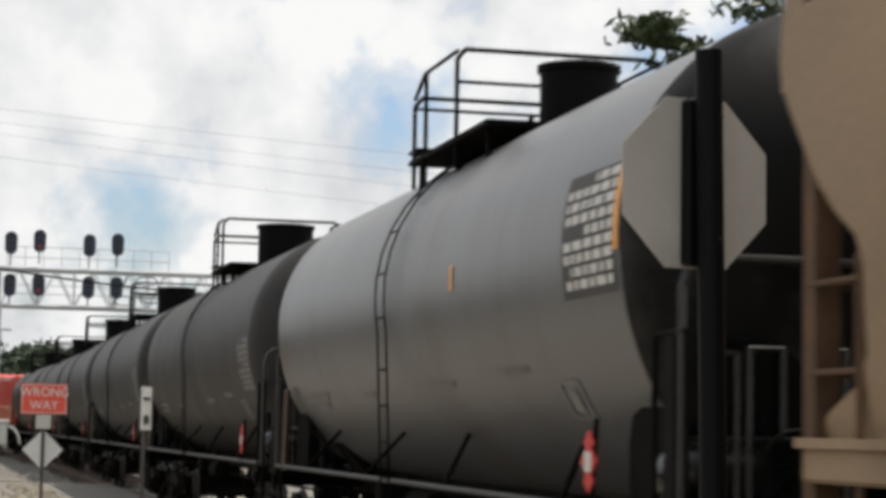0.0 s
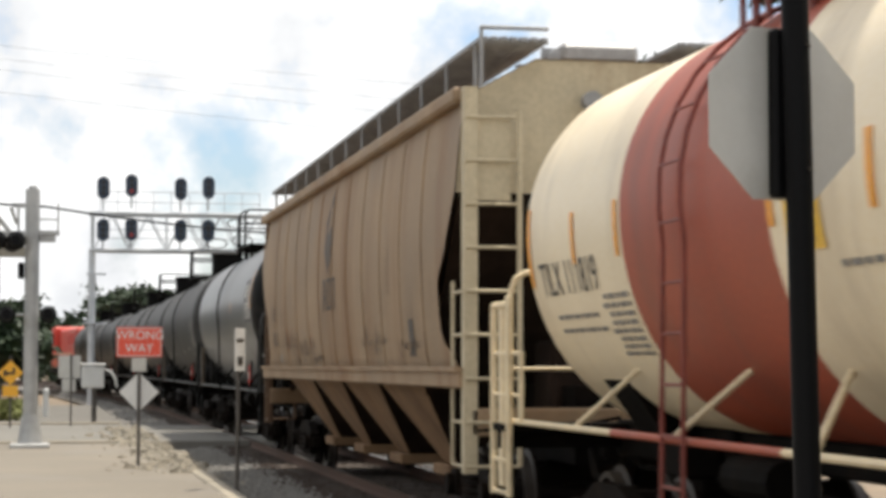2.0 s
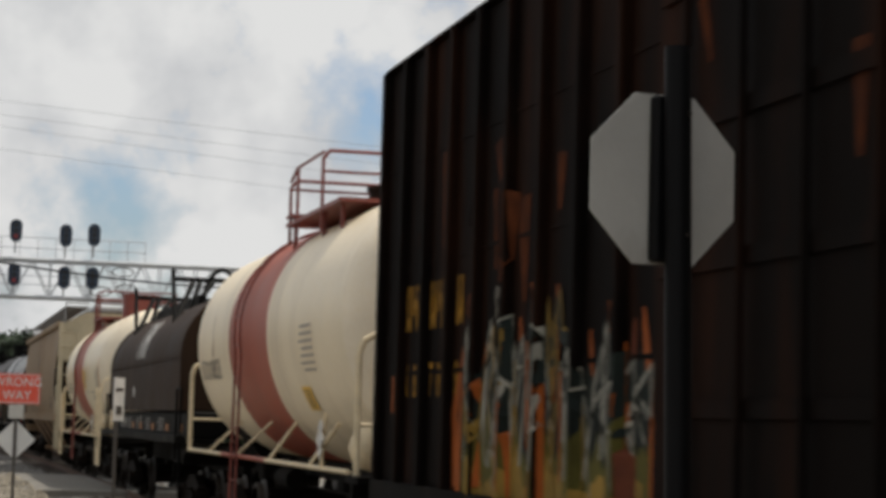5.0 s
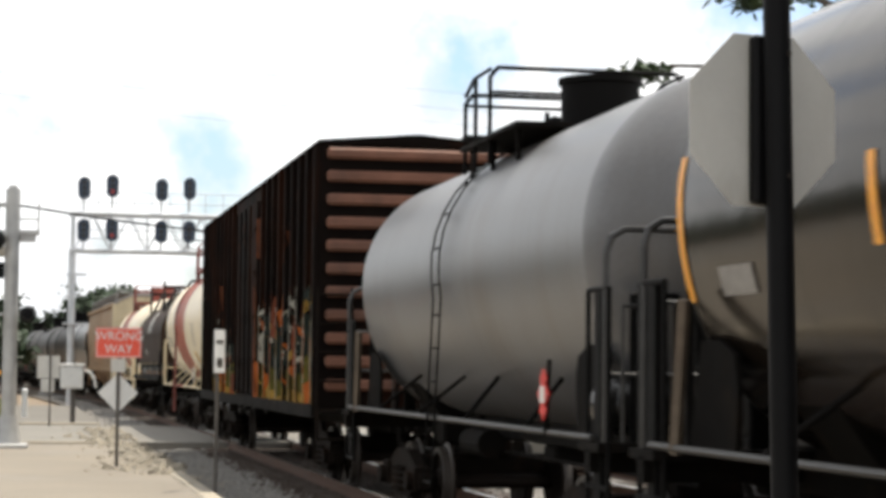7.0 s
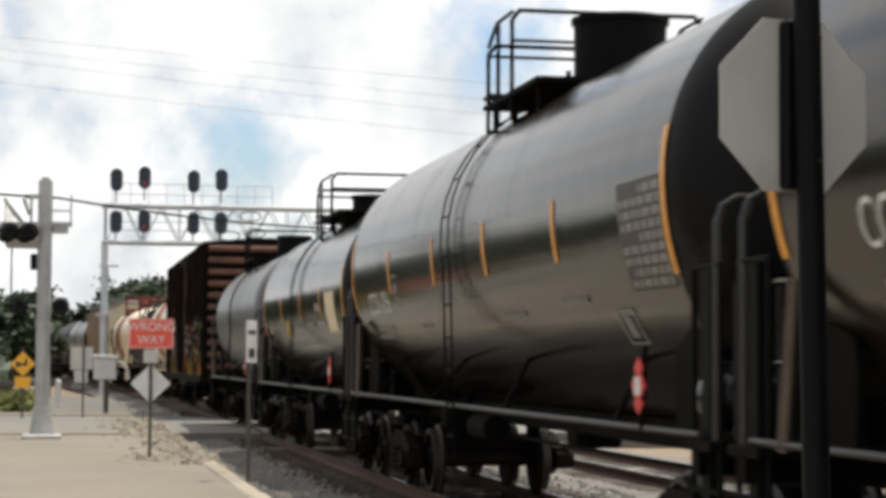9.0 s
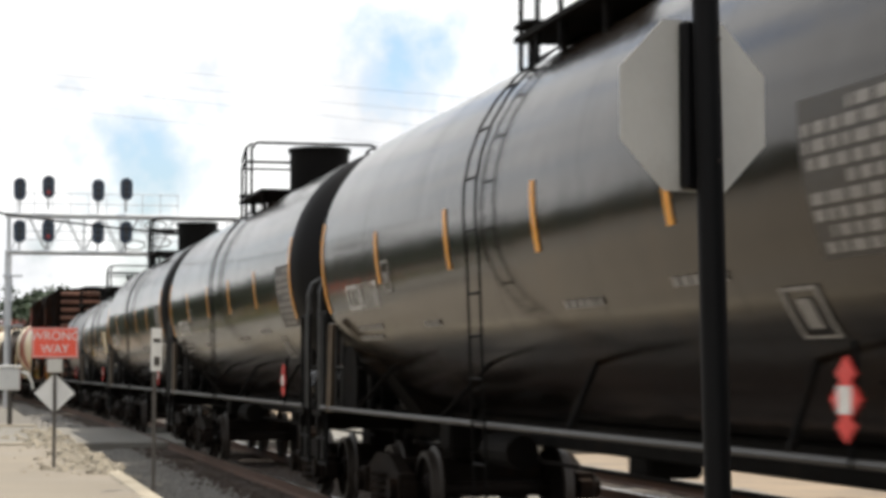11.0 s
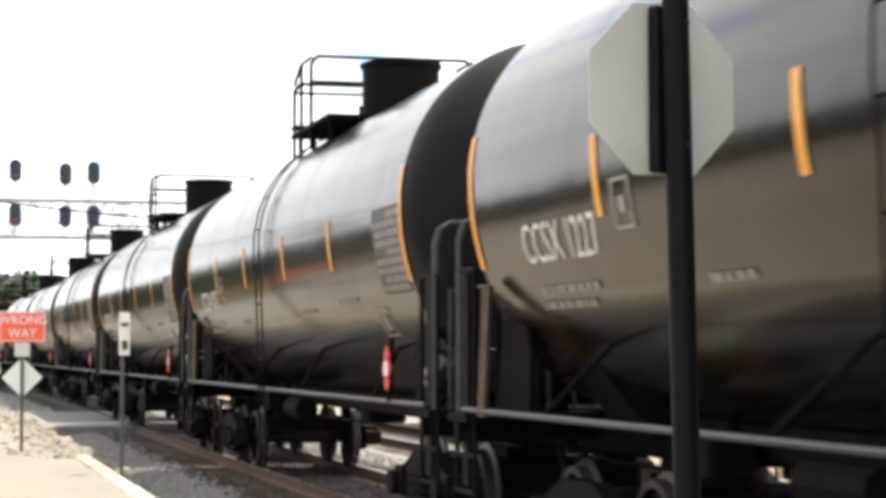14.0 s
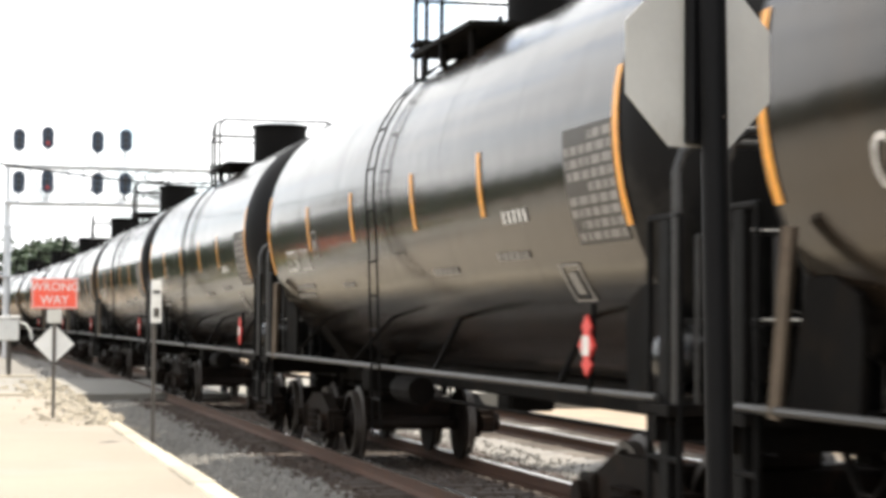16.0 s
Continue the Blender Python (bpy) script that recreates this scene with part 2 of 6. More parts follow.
M_BALLAST_BED = mat("ballast_bed", (0.16, 0.148, 0.132), 0.95, 0, 0.4, 5, 0.8, 22, (0.14, 0.12, 0.10), 0.35)
# rust-brown tones, set darker to carry some of the shade under the train
M_STONE_BROWN = mat("rusty_shaded_stone", (0.060, 0.040, 0.029), 0.9, 0, 0.35, 6, 0.4, 60, spread=0.3)
M_BED_BROWN = mat("rusty_shaded_bed", (0.045, 0.030, 0.022), 0.95, 0, 0.4, 5, 0.8, 22, (0.03, 0.02, 0.015), 0.4)
M_TIE = mat("creosoted_tie", (0.06, 0.045, 0.034), 0.85, 0, 0.35, 4, 0.4, 30, spread=0.3)
M_RAIL = mat("rusty_rail_web", (0.085, 0.042, 0.025), 0.75, 0.2, 0.3, 6, 0.2)
M_RAILTOP = mat("polished_rail_head", (0.45, 0.43, 0.41), 0.25, 0.9, 0.15, 8, 0.02)
M_GRASS = mat("dry_grass", (0.16, 0.17, 0.045), 0.9, 0, 0.35, 5, 0.3, 40, spread=0.3)
M_BARK = mat("tree_bark", (0.085, 0.065, 0.05), 0.9, 0, 0.3, 8, 0.5, 40)


def leaf_mat(name, col):
    m = mat(name, col, 0.6, 0, 0.45, 0.8, 0.1, 30)
    m.node_tree.nodes["Principled BSDF"].inputs["Subsurface Weight"].default_value = 0.0
    return m


M_LEAF = leaf_mat("tree_leaves", (0.035, 0.06, 0.02))
M_LEAF_FAR = leaf_mat("far_tree_leaves", (0.028, 0.05, 0.02))
M_LOCO_RED = mat("red_locomotive_paint", (0.55, 0.05, 0.03), 0.45, 0, 0.15, 1)
M_GLASS = mat("dark_window_glass", (0.02, 0.022, 0.025), 0.08, 0, 0.1, 1, 0)
M_RUST_FRAME = mat("rusty_frame_paint", (0.13, 0.08, 0.05), 0.75, 0, 0.3, 2, 0.1, 25, (0.05, 0.03, 0.02), 0.4, spec=0.15)
M_RUST_PATCH = mat("rust_patch", (0.075, 0.022, 0.008), 0.8, 0, 0.5, 5, spec=0.05)
M_DULL_YELLOW = mat("dull_yellow_panel", (0.40, 0.24, 0.03), 0.6, 0, 0.25, 6)
M_SCRAWL = mat("faded_scrawl", (0.125, 0.082, 0.050), 0.7, 0, 0.45, 6, 0.02)
M_OLD_YELLOW = mat("worn_yellow_paint", (0.32, 0.16, 0.018), 0.7, 0, 0.5, 7, 0.03, 30, (0.02, 0.012, 0.008), 0.5, spec=0.1)
G_COL = [mat("graffiti_" + n_, c_, 0.6, 0, 0.35, 3, spec=0.1) for n_, c_ in (("white", (0.36, 0.345, 0.29)), ("olive", (0.085, 0.075, 0.015)), ("orange", (0.30, 0.075, 0.014)), ("green", (0.010, 0.015, 0.012)), ("yellow", (0.26, 0.16, 0.035)), ("red", (0.13, 0.035, 0.015)))]


# ---- building helpers ----
def part(name, bm, material, parent=None, label="", smooth=False):
    """Links a bmesh as one mesh object, under parent if one is given."""
    me = bpy.data.meshes.new(name)
    bmesh.ops.recalc_face_normals(bm, faces=bm.faces)
    if smooth:
        for f_ in bm.faces:
            f_.smooth = True
    bm.to_mesh(me)
    bm.free()
    for m_ in (material if isinstance(material, (list, tuple)) else [material]):
        me.materials.append(m_)
    if smooth:
        me.set_sharp_from_angle(angle=radians(38))
    ob = new(name, me)
    if parent is not None:
        ob.parent = parent
    if label:
        ob["label"] = label
    return ob


def same(name, ob, parent, m, label=""):
    """Another object on the mesh of ob."""
    o = new(name, ob.data)
    o.parent = parent
    o.matrix_basis = m
    if label:
        o["label"] = label
    return o


def box(bm, x0, x1, y0, y1, z0, z1, bevel=0.0, m=None):
    r = bmesh.ops.create_cube(bm, size=1.0)
    vs = r["verts"]
    for v in vs:
        v.co = Vector(((x0 + x1) / 2 + v.co.x * (x1 - x0), (y0 + y1) / 2 + v.co.y * (y1 - y0), (z0 + z1) / 2 + v.co.z * (z1 - z0)))
    if bevel:
        es = list({e for v in vs for e in v.link_edges})
        out = bmesh.ops.bevel(bm, geom=es, offset=bevel, segments=1, affect="EDGES", profile=0.5)
        vs = list({v for f_ in out["faces"] for v in f_.verts} | {v for v in vs if v.is_valid})
    if m is not None:
        bmesh.ops.transform(bm, matrix=m, verts=vs)
    return vs


def rod(bm, p, q, r, seg=8, r2=None):
    p, q = Vector(p), Vector(q)
    d = q - p
    out = bmesh.ops.create_cone(bm, cap_ends=True, segments=seg, radius1=r, radius2=r if r2 is None else r2, depth=d.length)
    m = Matrix.Translation((p + q) / 2) @ d.to_track_quat("Z", "Y").to_matrix().to_4x4()
    bmesh.ops.transform(bm, matrix=m, verts=out["verts"])


def pipe(bm, pts, r, seg=7):
    """A bent pipe: rods with a ball of the same radius at each bend."""
    for a, b in zip(pts, pts[1:]):
        rod(bm, a, b, r, seg)
    for p in pts[1:-1]:
        out = bmesh.ops.create_icosphere(bm, subdivisions=1, radius=r * 1.03)
        bmesh.ops.translate(bm, vec=Vector(p), verts=out["verts"])


def tube(bm, pts, r, seg=6):
    """One unbroken tube through points that run mostly sideways."""
    rings = []
    for p in pts:
        rings.append([bm.verts.new((p[0], p[1] + r * math.cos(2 * math.pi * i / seg), p[2] + r * math.sin(2 * math.pi * i / seg))) for i in range(seg)])
    for a, b in zip(rings, rings[1:]):
        for i in range(seg):
            bm.faces.new((a[i], a[(i + 1) % seg], b[(i + 1) % seg], b[i]))
    bm.faces.new(rings[0])
    bm.faces.new(rings[-1][::-1])


BELLY = 1.20    # the tanks' lower half is this much deeper than the upper


def half_width(r, dz):
    """Half the tank's width at a height dz over its axis."""
    return r * math.sqrt(max(0.0, 1 - (dz / (r if dz > 0 else BELLY * r)) ** 2))


def arc(c, r, a0, a1, n, at=0.0):
    """Points on the tank's near side round its axis c: angle 0 level, 90 up."""
    out = []
    for i in range(n + 1):
        dz = r * math.sin(radians(a0 + (a1 - a0) * i / n))
        out.append((c[0] - half_width(r, dz), at, c[1] + dz))
    return out


def prism(bm, prof, y0, y1, cap=True):
    """A profile of (x, z) points drawn out along y."""
    a = [bm.verts.new((x, y0, z)) for x, z in prof]
    b = [bm.verts.new((x, y1, z)) for x, z in prof]
    n = len(prof)
    for i in range(n):
        bm.faces.new((a[i], a[(i + 1) % n], b[(i + 1) % n], b[i]))
    if cap:
        bm.faces.new(a)
        bm.faces.new(b[::-1])


def lathe(bm, prof, zc, seg=56):
    """A profile of (y, radius) points turned about the axis x = 0, z = zc."""
    rings = []
    for y, r in prof:
        if r < 1e-4:
            rings.append([bm.verts.new((0, y, zc))])
        else:
            rings.append([bm.verts.new((-r * math.cos(2 * math.pi * i / seg), y, zc + r * math.sin(2 * math.pi * i / seg) * (BELLY if 2 * i > seg else 1.0))) for i in range(seg)])
    for a, b in zip(rings, rings[1:]):
        for i in range(seg):
            j = (i + 1) % seg
            if len(a) == 1:
                bm.faces.new((a[0], b[j], b[i]))
            elif len(b) == 1:
                bm.faces.new((a[i], a[j], b[0]))
            else:
                bm.faces.new((a[i], a[j], b[j], b[i]))


def shell_patch(bm, r, zc, y0, y1, a0, a1, n=8, lift=0.010):
    """A thin curved plate on the tank's near side between two angles (0 level, 90 top)."""
    for k, rr in enumerate((r + lift,)):
        row0 = [bm.verts.new(p) for p in arc((0, zc), rr, a0, a1, n, at=y0)]
        row1 = [bm.verts.new(p) for p in arc((0, zc), rr, a0, a1, n, at=y1)]
        for i in range(n):
            bm.faces.new((row0[i], row0[i + 1], row1[i + 1], row1[i]))


def words(bm, text, size, squeeze=1.0):
    """Flat letters in the x-z plane into bm: left edge at x = 0, base at z = 0."""
    cu = bpy.data.curves.new("letters", "FONT")
    cu.body, cu.size, cu.resolution_u = text, size, 3
    ob = new("letters", cu)
    dg = bpy.context.evaluated_depsgraph_get()
    me = bpy.data.meshes.new_from_object(ob.evaluated_get(dg))
    bpy.data.objects.remove(ob)
    start = len(bm.verts)
    bm.from_mesh(me)
    bm.verts.ensure_lookup_table()
    vs = list(bm.verts)[start:]
    for v in vs:
        v.co = Vector((v.co.x * squeeze, 0, v.co.y))
    bpy.data.meshes.remove(me)
    return vs


def thing(name, label, category, group="", m=None):
    ob = new(name)
    ob.empty_display_size = 0.3
    tagged(ob, label, category, group)
    if m is not None:
        ob.matrix_basis = m
    return ob


TRAIN = []      # (thing, y at the clip's start)


def run(t):
    """How far the train has rolled after t seconds."""
    slip = ((0, 0), (11, 0), (11.5, 0.3), (12, 0.3), (12.5, 0.5), (13, 0.05), (13.5, -0.25), (14, 0), (16, 0))
    return 14.5 * t + 0.015 * t * t + float(np.interp(t, [a for a, b in slip], [b for a, b in slip]))


def on_line(y):
    """Place and heading of a car whose middle is at y."""
    return pose(TRACK_X - swing(y), y, 0, 0, 0, math.degrees(max(0.0, y - BEND_Y) / BEND_R))


def joins(car, y0):
    car.matrix_basis = on_line(y0)
    TRAIN.append((car, y0))

# ---- the train ----
SHARED = {}


def side_frame_mesh():
    bm = bmesh.new()
    prof = [(-1.15, 0.50), (-1.15, 0.34), (-0.75, 0.34), (-0.42, 0.20), (0.42, 0.20), (0.75, 0.34), (1.15, 0.34), (1.15, 0.50), (0.80, 0.62), (0.35, 0.78), (-0.35, 0.78), (-0.80, 0.62)]
    for x0, x1 in ((-0.07, 0.07),):
        a = [bm.verts.new((x0, y, z)) for y, z in prof]
        b = [bm.verts.new((x1, y, z)) for y, z in prof]
        for i in range(len(prof)):
            j = (i + 1) % len(prof)
            bm.faces.new((a[i], a[j], b[j], b[i]))
        bm.faces.new(a); bm.faces.new(b[::-1])
    for y in (-0.9, 0.9):
        rod(bm, (-0.20, y, 0.43), (0.05, y, 0.43), 0.12, 12)
        box(bm, -0.12, 0.10, y - 0.17, y + 0.17, 0.30, 0.60, 0.02)
    for y in (-0.16, 0.0, 0.16):
        for k in range(4):
            rod(bm, (-0.1, y, 0.27 + 0.085 * k), (-0.1, y, 0.31 + 0.085 * k), 0.075, 10)
    return bm


def wheelset_mesh():
    bm = bmesh.new()
    rod(bm, (-0.9, 0, 0), (0.9, 0, 0), 0.085, 12)
    for s in (-1, 1):
        prof = [(0.62, 0.10), (0.62, 0.20), (0.66, 0.36), (0.645, 0.47), (0.675, 0.475), (0.70, 0.425), (0.79, 0.415), (0.79, 0.36), (0.73, 0.34), (0.72, 0.18), (0.79, 0.15), (0.79, 0.0)]
        rings = []
        for x, r in prof:
            rings.append([bm.verts.new((s * x, r * math.cos(2 * math.pi * i / 28), r * math.sin(2 * math.pi * i / 28))) for i in range(28)])
        for k, (a, b) in enumerate(zip(rings, rings[1:])):
            for i in range(28):
                f_ = bm.faces.new((a[i], a[(i + 1) % 28], b[(i + 1) % 28], b[i]))
                f_.material_index = 1 if k in (4, 5, 6) else 0
    return bm


WHEELS = []


def truck(car, y):
    if "bolster" not in SHARED:
        bm = bmesh.new()
        box(bm, -1.05, 1.05, -0.2, 0.2, 0.42, 0.72, 0.04)
        box(bm, -0.3, 0.3, -0.3, 0.3, 0.70, 1.0, 0.03)
        for s in (-1, 1):
            box(bm, -1.0, 1.0, s * 0.42 - 0.05, s * 0.42 + 0.05, 0.36, 0.50, 0.02)
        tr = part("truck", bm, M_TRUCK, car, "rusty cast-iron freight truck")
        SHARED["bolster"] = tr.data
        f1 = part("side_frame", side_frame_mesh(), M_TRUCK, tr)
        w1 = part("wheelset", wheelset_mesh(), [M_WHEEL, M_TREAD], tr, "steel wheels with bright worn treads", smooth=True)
        SHARED["frame"], SHARED["wheel"] = f1, w1
        f1.matrix_basis = pose(-0.98, 0, 0)
        w1.matrix_basis = pose(0, -0.9, 0.42)
        tr.matrix_basis = pose(0, y, RAIL_Z)
        same("side_frame", f1, tr, pose(0.98, 0, 0, 0, 0, 180))
        WHEELS.extend([w1, same("wheelset", w1, tr, pose(0, 0.9, 0.42))])
        return tr
    tr = new("truck", SHARED["bolster"])
    tr.parent, tr["label"] = car, "rusty cast-iron freight truck"
    tr.matrix_basis = pose(0, y, RAIL_Z)
    same("side_frame", SHARED["frame"], tr, pose(-0.98, 0, 0))
    same("side_frame", SHARED["frame"], tr, pose(0.98, 0, 0, 0, 0, 180))
    for dy in (-0.9, 0.9):
        WHEELS.append(same("wheelset", SHARED["wheel"], tr, pose(0, dy, 0.42)))
    return tr


def coupler(car, y, s):
    """s: +1 at the leading end, -1 at the trailing end."""
    bm = bmesh.new()
    box(bm, -0.20, 0.20, min(y, y + s * 0.3), max(y, y + s * 0.3), 0.70, 1.0, 0.02)
    box(bm, -0.08, 0.08, min(y, y + s * 0.75), max(y, y + s * 0.75), 0.78, 0.95, 0.02)
    box(bm, -0.16, 0.14, min(y + s * 0.55, y + s * 0.85), max(y + s * 0.55, y + s * 0.85), 0.72, 1.02, 0.05)
    pipe(bm, [(-0.3, y + s * 0.1, 0.8), (-0.34, y + s * 0.4, 0.55), (-0.25, y + s * 0.8, 0.48)], 0.03)
    pipe(bm, [(-1.45, y + s * 0.05, 0.98), (-0.3, y + s * 0.08, 1.05), (-0.1, y + s * 0.5, 1.12)], 0.018)
    part("coupler", bm, M_UNDER, car)


def tank_car(label, y_far, length, shell_mat, head_mat, pipe_mat, r=1.54, zc=2.93, group="tank cars of the train", number="", band=None, dome_mat=M_PIPE_DARK, tapes=(), style="black", panel=True, rail_mat=None, end_kind="fence", tall=1.0, number_mat=None, dome_h=0.68, gate=(0.66, -0.52), yd=-1.0, table_mat=None, table_up=0.0, dome_r=0.48):
    """y_far: y of the leading seam at the clip's start; length from seam to seam."""
    h = length / 2
    car = thing("tank_car", label, "tank car", group)
    joins(car, y_far - h)
    rail_mat = rail_mat or pipe_mat
    depth = r * 0.5
    # shell and dished heads
    n = 9
    courses = 6
    ys = sorted({-h, h, *(band[:2] if band else ()), *[-h + length * i / courses for i in range(1, courses)]})
    bm = bmesh.new()
    lathe(bm, [(y, r) for y in ys], zc, 96)
    mats = [shell_mat]
    if band:
        mats.append(band[2])
        for f_ in bm.faces:
            if band[0] < f_.calc_center_median().y < band[1]:
                f_.material_index = 1
    shell = part("tank_shell", bm, mats, car, smooth=True)
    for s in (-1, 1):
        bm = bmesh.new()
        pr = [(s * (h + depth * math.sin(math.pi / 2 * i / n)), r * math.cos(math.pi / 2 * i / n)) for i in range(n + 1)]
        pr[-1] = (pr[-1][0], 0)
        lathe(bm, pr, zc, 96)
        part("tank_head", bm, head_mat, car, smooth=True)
    for i in range(1, courses):
        bm = bmesh.new()
        y = -h + length * i / courses
        lathe(bm, [(y - 0.012, r + 0.0003), (y, r + 0.0018), (y + 0.012, r + 0.0003)], zc, 96)
        part("weld_seam", bm, band[2] if band and band[0] < y < band[1] else shell_mat, car, smooth=True)
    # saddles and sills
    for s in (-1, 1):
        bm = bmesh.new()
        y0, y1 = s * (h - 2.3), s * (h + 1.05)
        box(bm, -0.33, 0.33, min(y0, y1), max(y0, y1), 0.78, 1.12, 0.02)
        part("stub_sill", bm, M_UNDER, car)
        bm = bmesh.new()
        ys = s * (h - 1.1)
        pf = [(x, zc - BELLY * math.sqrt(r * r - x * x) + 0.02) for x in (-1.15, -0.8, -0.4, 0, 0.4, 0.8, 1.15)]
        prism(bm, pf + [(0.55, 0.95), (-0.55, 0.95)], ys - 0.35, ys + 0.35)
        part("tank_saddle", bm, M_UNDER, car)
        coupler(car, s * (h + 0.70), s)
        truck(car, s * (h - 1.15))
    # added dark box in place of piping; this car has no centre sill
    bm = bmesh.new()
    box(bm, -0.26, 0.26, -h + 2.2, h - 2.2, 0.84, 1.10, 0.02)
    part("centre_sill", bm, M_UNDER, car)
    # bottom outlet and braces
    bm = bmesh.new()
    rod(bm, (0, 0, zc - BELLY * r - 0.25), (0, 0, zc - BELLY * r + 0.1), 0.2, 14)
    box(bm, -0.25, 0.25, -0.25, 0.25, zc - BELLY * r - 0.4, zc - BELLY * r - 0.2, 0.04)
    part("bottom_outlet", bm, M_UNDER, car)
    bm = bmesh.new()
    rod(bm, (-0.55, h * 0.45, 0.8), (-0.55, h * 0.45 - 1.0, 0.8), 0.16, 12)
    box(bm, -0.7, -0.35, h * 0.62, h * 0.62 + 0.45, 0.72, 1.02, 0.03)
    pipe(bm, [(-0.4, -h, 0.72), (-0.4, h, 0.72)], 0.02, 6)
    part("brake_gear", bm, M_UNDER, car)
    # handrail along each side, with its struts
    for s in (-1, 1):
        bm = bmesh.new()
        pipe(bm, [(s * 1.45, -h - 0.55, 1.12), (s * 1.45, h + 0.55, 1.12)], 0.027, 8)
        part("side_handrail", bm, rail_mat if s < 0 else M_UNDER, car)
        for k in range(4):
            y = -h + 1.6 + (length - 3.2) * k / 3
            bm = bmesh.new()
            a = radians(-50)
            rod(bm, (s * 1.45, y, 1.12), (s * r * math.cos(a), y + 0.55 * (1 if k < 2 else -1), zc + r * math.sin(a)), 0.024, 6)
            part("handrail_strut", bm, rail_mat if (s < 0 and style == "cream") else M_UNDER, car)
    # end sills, platforms, steps and grab irons
    for s in (-1, 1):
        y = s * (h + (0.6 if style != "cream" else 0.95))
        bm = bmesh.new()
        box(bm, -1.5, 1.5, y - 0.28, y + 0.28, 1.02, 1.09)
        box(bm, -1.5, 1.5, y - 0.05, y + 0.05, 0.86, 1.04)
        part("end_platform", bm, M_UNDER, car)
        for sx in (-1, 1) if end_kind != "hoop" else ():
            if end_kind == "fence":
                xl, dl, zl, rl = 1.42, 0.28, 2.25, 0.022
            else:
                xl, dl, zl, rl = 1.48, 0.33, 2.2, 0.034
            bm = bmesh.new()
            pipe(bm, [(sx * xl, y - dl, 0.42), (sx * xl, y - dl, zl), (sx * xl, y + dl, zl), (sx * xl, y + dl, 0.42)], rl, 6)
            ladder_ = part("end_ladder", bm, pipe_mat, car)
            for z in (0.45, 0.75):
                bm = bmesh.new()
                pipe(bm, [(sx * xl, y - dl, z), (sx * xl, y + dl, z)], 0.022, 6)
                part("step", bm, pipe_mat, ladder_)
            bm = bmesh.new()
            box(bm, sx * (xl - 0.02) - 0.03, sx * (xl - 0.02) + 0.03, y - 0.09, y + 0.09, 0.5, zl + 0.02, 0.01)
            part("ladder_plate", bm, pipe_mat, ladder_)
            if end_kind == "fence":
                bm = bmesh.new()
                pipe(bm, [(sx * 1.15, y - 0.02, 1.05), (sx * 1.15, y - 0.02, 2.2), (sx * 0.8, y - 0.02, 2.2), (sx * 0.8, y - 0.02, 1.05)], 0.03, 6)
                part("end_fence", bm, pipe_mat, car)
                bm = bmesh.new()
                box(bm, min(sx * 0.55, sx * 0.7), max(sx * 0.55, sx * 0.7), y - 0.03, y + 0.03, 1.05, 2.15)
                part("fence_board", bm, pipe_mat, car)
        bm = bmesh.new()
        ye = s * (h + 0.80)
        zh = 2.70 if style != "cream" else 2.50
        pipe(bm, [(-1.42, ye, 1.05), (-1.42, ye, zh - 0.18), (-1.38, ye, zh - 0.06), (-1.28, ye, zh), (1.28, ye, zh), (1.38, ye, zh - 0.06), (1.42, ye, zh - 0.18), (1.42, ye, 1.05)], 0.028 if end_kind != "hoop" else 0.036, 7)
        pipe(bm, [(-1.42, ye, 1.6), (1.42, ye, 1.6)], 0.018, 6)
        part("end_rail", bm, M_PIPE_PALE if style != "cream" else pipe_mat, car)
        if style != "cream":
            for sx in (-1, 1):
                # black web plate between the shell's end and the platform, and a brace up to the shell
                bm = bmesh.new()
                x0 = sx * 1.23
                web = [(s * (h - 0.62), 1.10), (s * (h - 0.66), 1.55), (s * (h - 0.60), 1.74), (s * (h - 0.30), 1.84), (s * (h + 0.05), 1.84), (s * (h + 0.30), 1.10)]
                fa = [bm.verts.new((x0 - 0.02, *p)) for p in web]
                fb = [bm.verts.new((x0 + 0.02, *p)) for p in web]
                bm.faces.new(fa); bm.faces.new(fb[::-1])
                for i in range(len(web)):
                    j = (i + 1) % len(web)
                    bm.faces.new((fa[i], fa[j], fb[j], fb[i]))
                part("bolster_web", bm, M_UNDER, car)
                if s > 0:
                    bm = bmesh.new()
                    rod(bm, (sx * 1.44, h + 0.02, 1.08), (sx * 1.46, h - 0.22, 2.10), 0.045, 4)
                    part("corner_brace", bm, M_BRACE, car, "dusty brown steel brace")
                # slender grab irons standing on the platform
                for dx, dy, zg in ((1.30, 0.30, 2.12), (1.02, 0.34, 2.15), (0.62, 0.36, 2.15)):
                    bm = bmesh.new()
                    yg = s * (h + 0.55 + dy)
                    pipe(bm, [(sx * dx, yg, 1.06), (sx * dx, yg, zg), (sx * (dx - 0.22), yg, zg), (sx * (dx - 0.22), yg, 1.06)], 0.016, 6)
                    part("grab_iron", bm, M_PIPE_PALE, car, "worn grey steel grab iron")
    # brake wheel and reservoir on the trailing end
    bm = bmesh.new()
    for k in range(16):
        a, b = 2 * math.pi * k / 16, 2 * math.pi * (k + 1) / 16
        rod(bm, (-0.75 + 0.26 * math.cos(a), -h - 0.98, 1.45 + 0.26 * math.sin(a)), (-0.75 + 0.26 * math.cos(b), -h - 0.98, 1.45 + 0.26 * math.sin(b)), 0.02, 6)
    for k in range(4):
        a = math.pi * k / 4
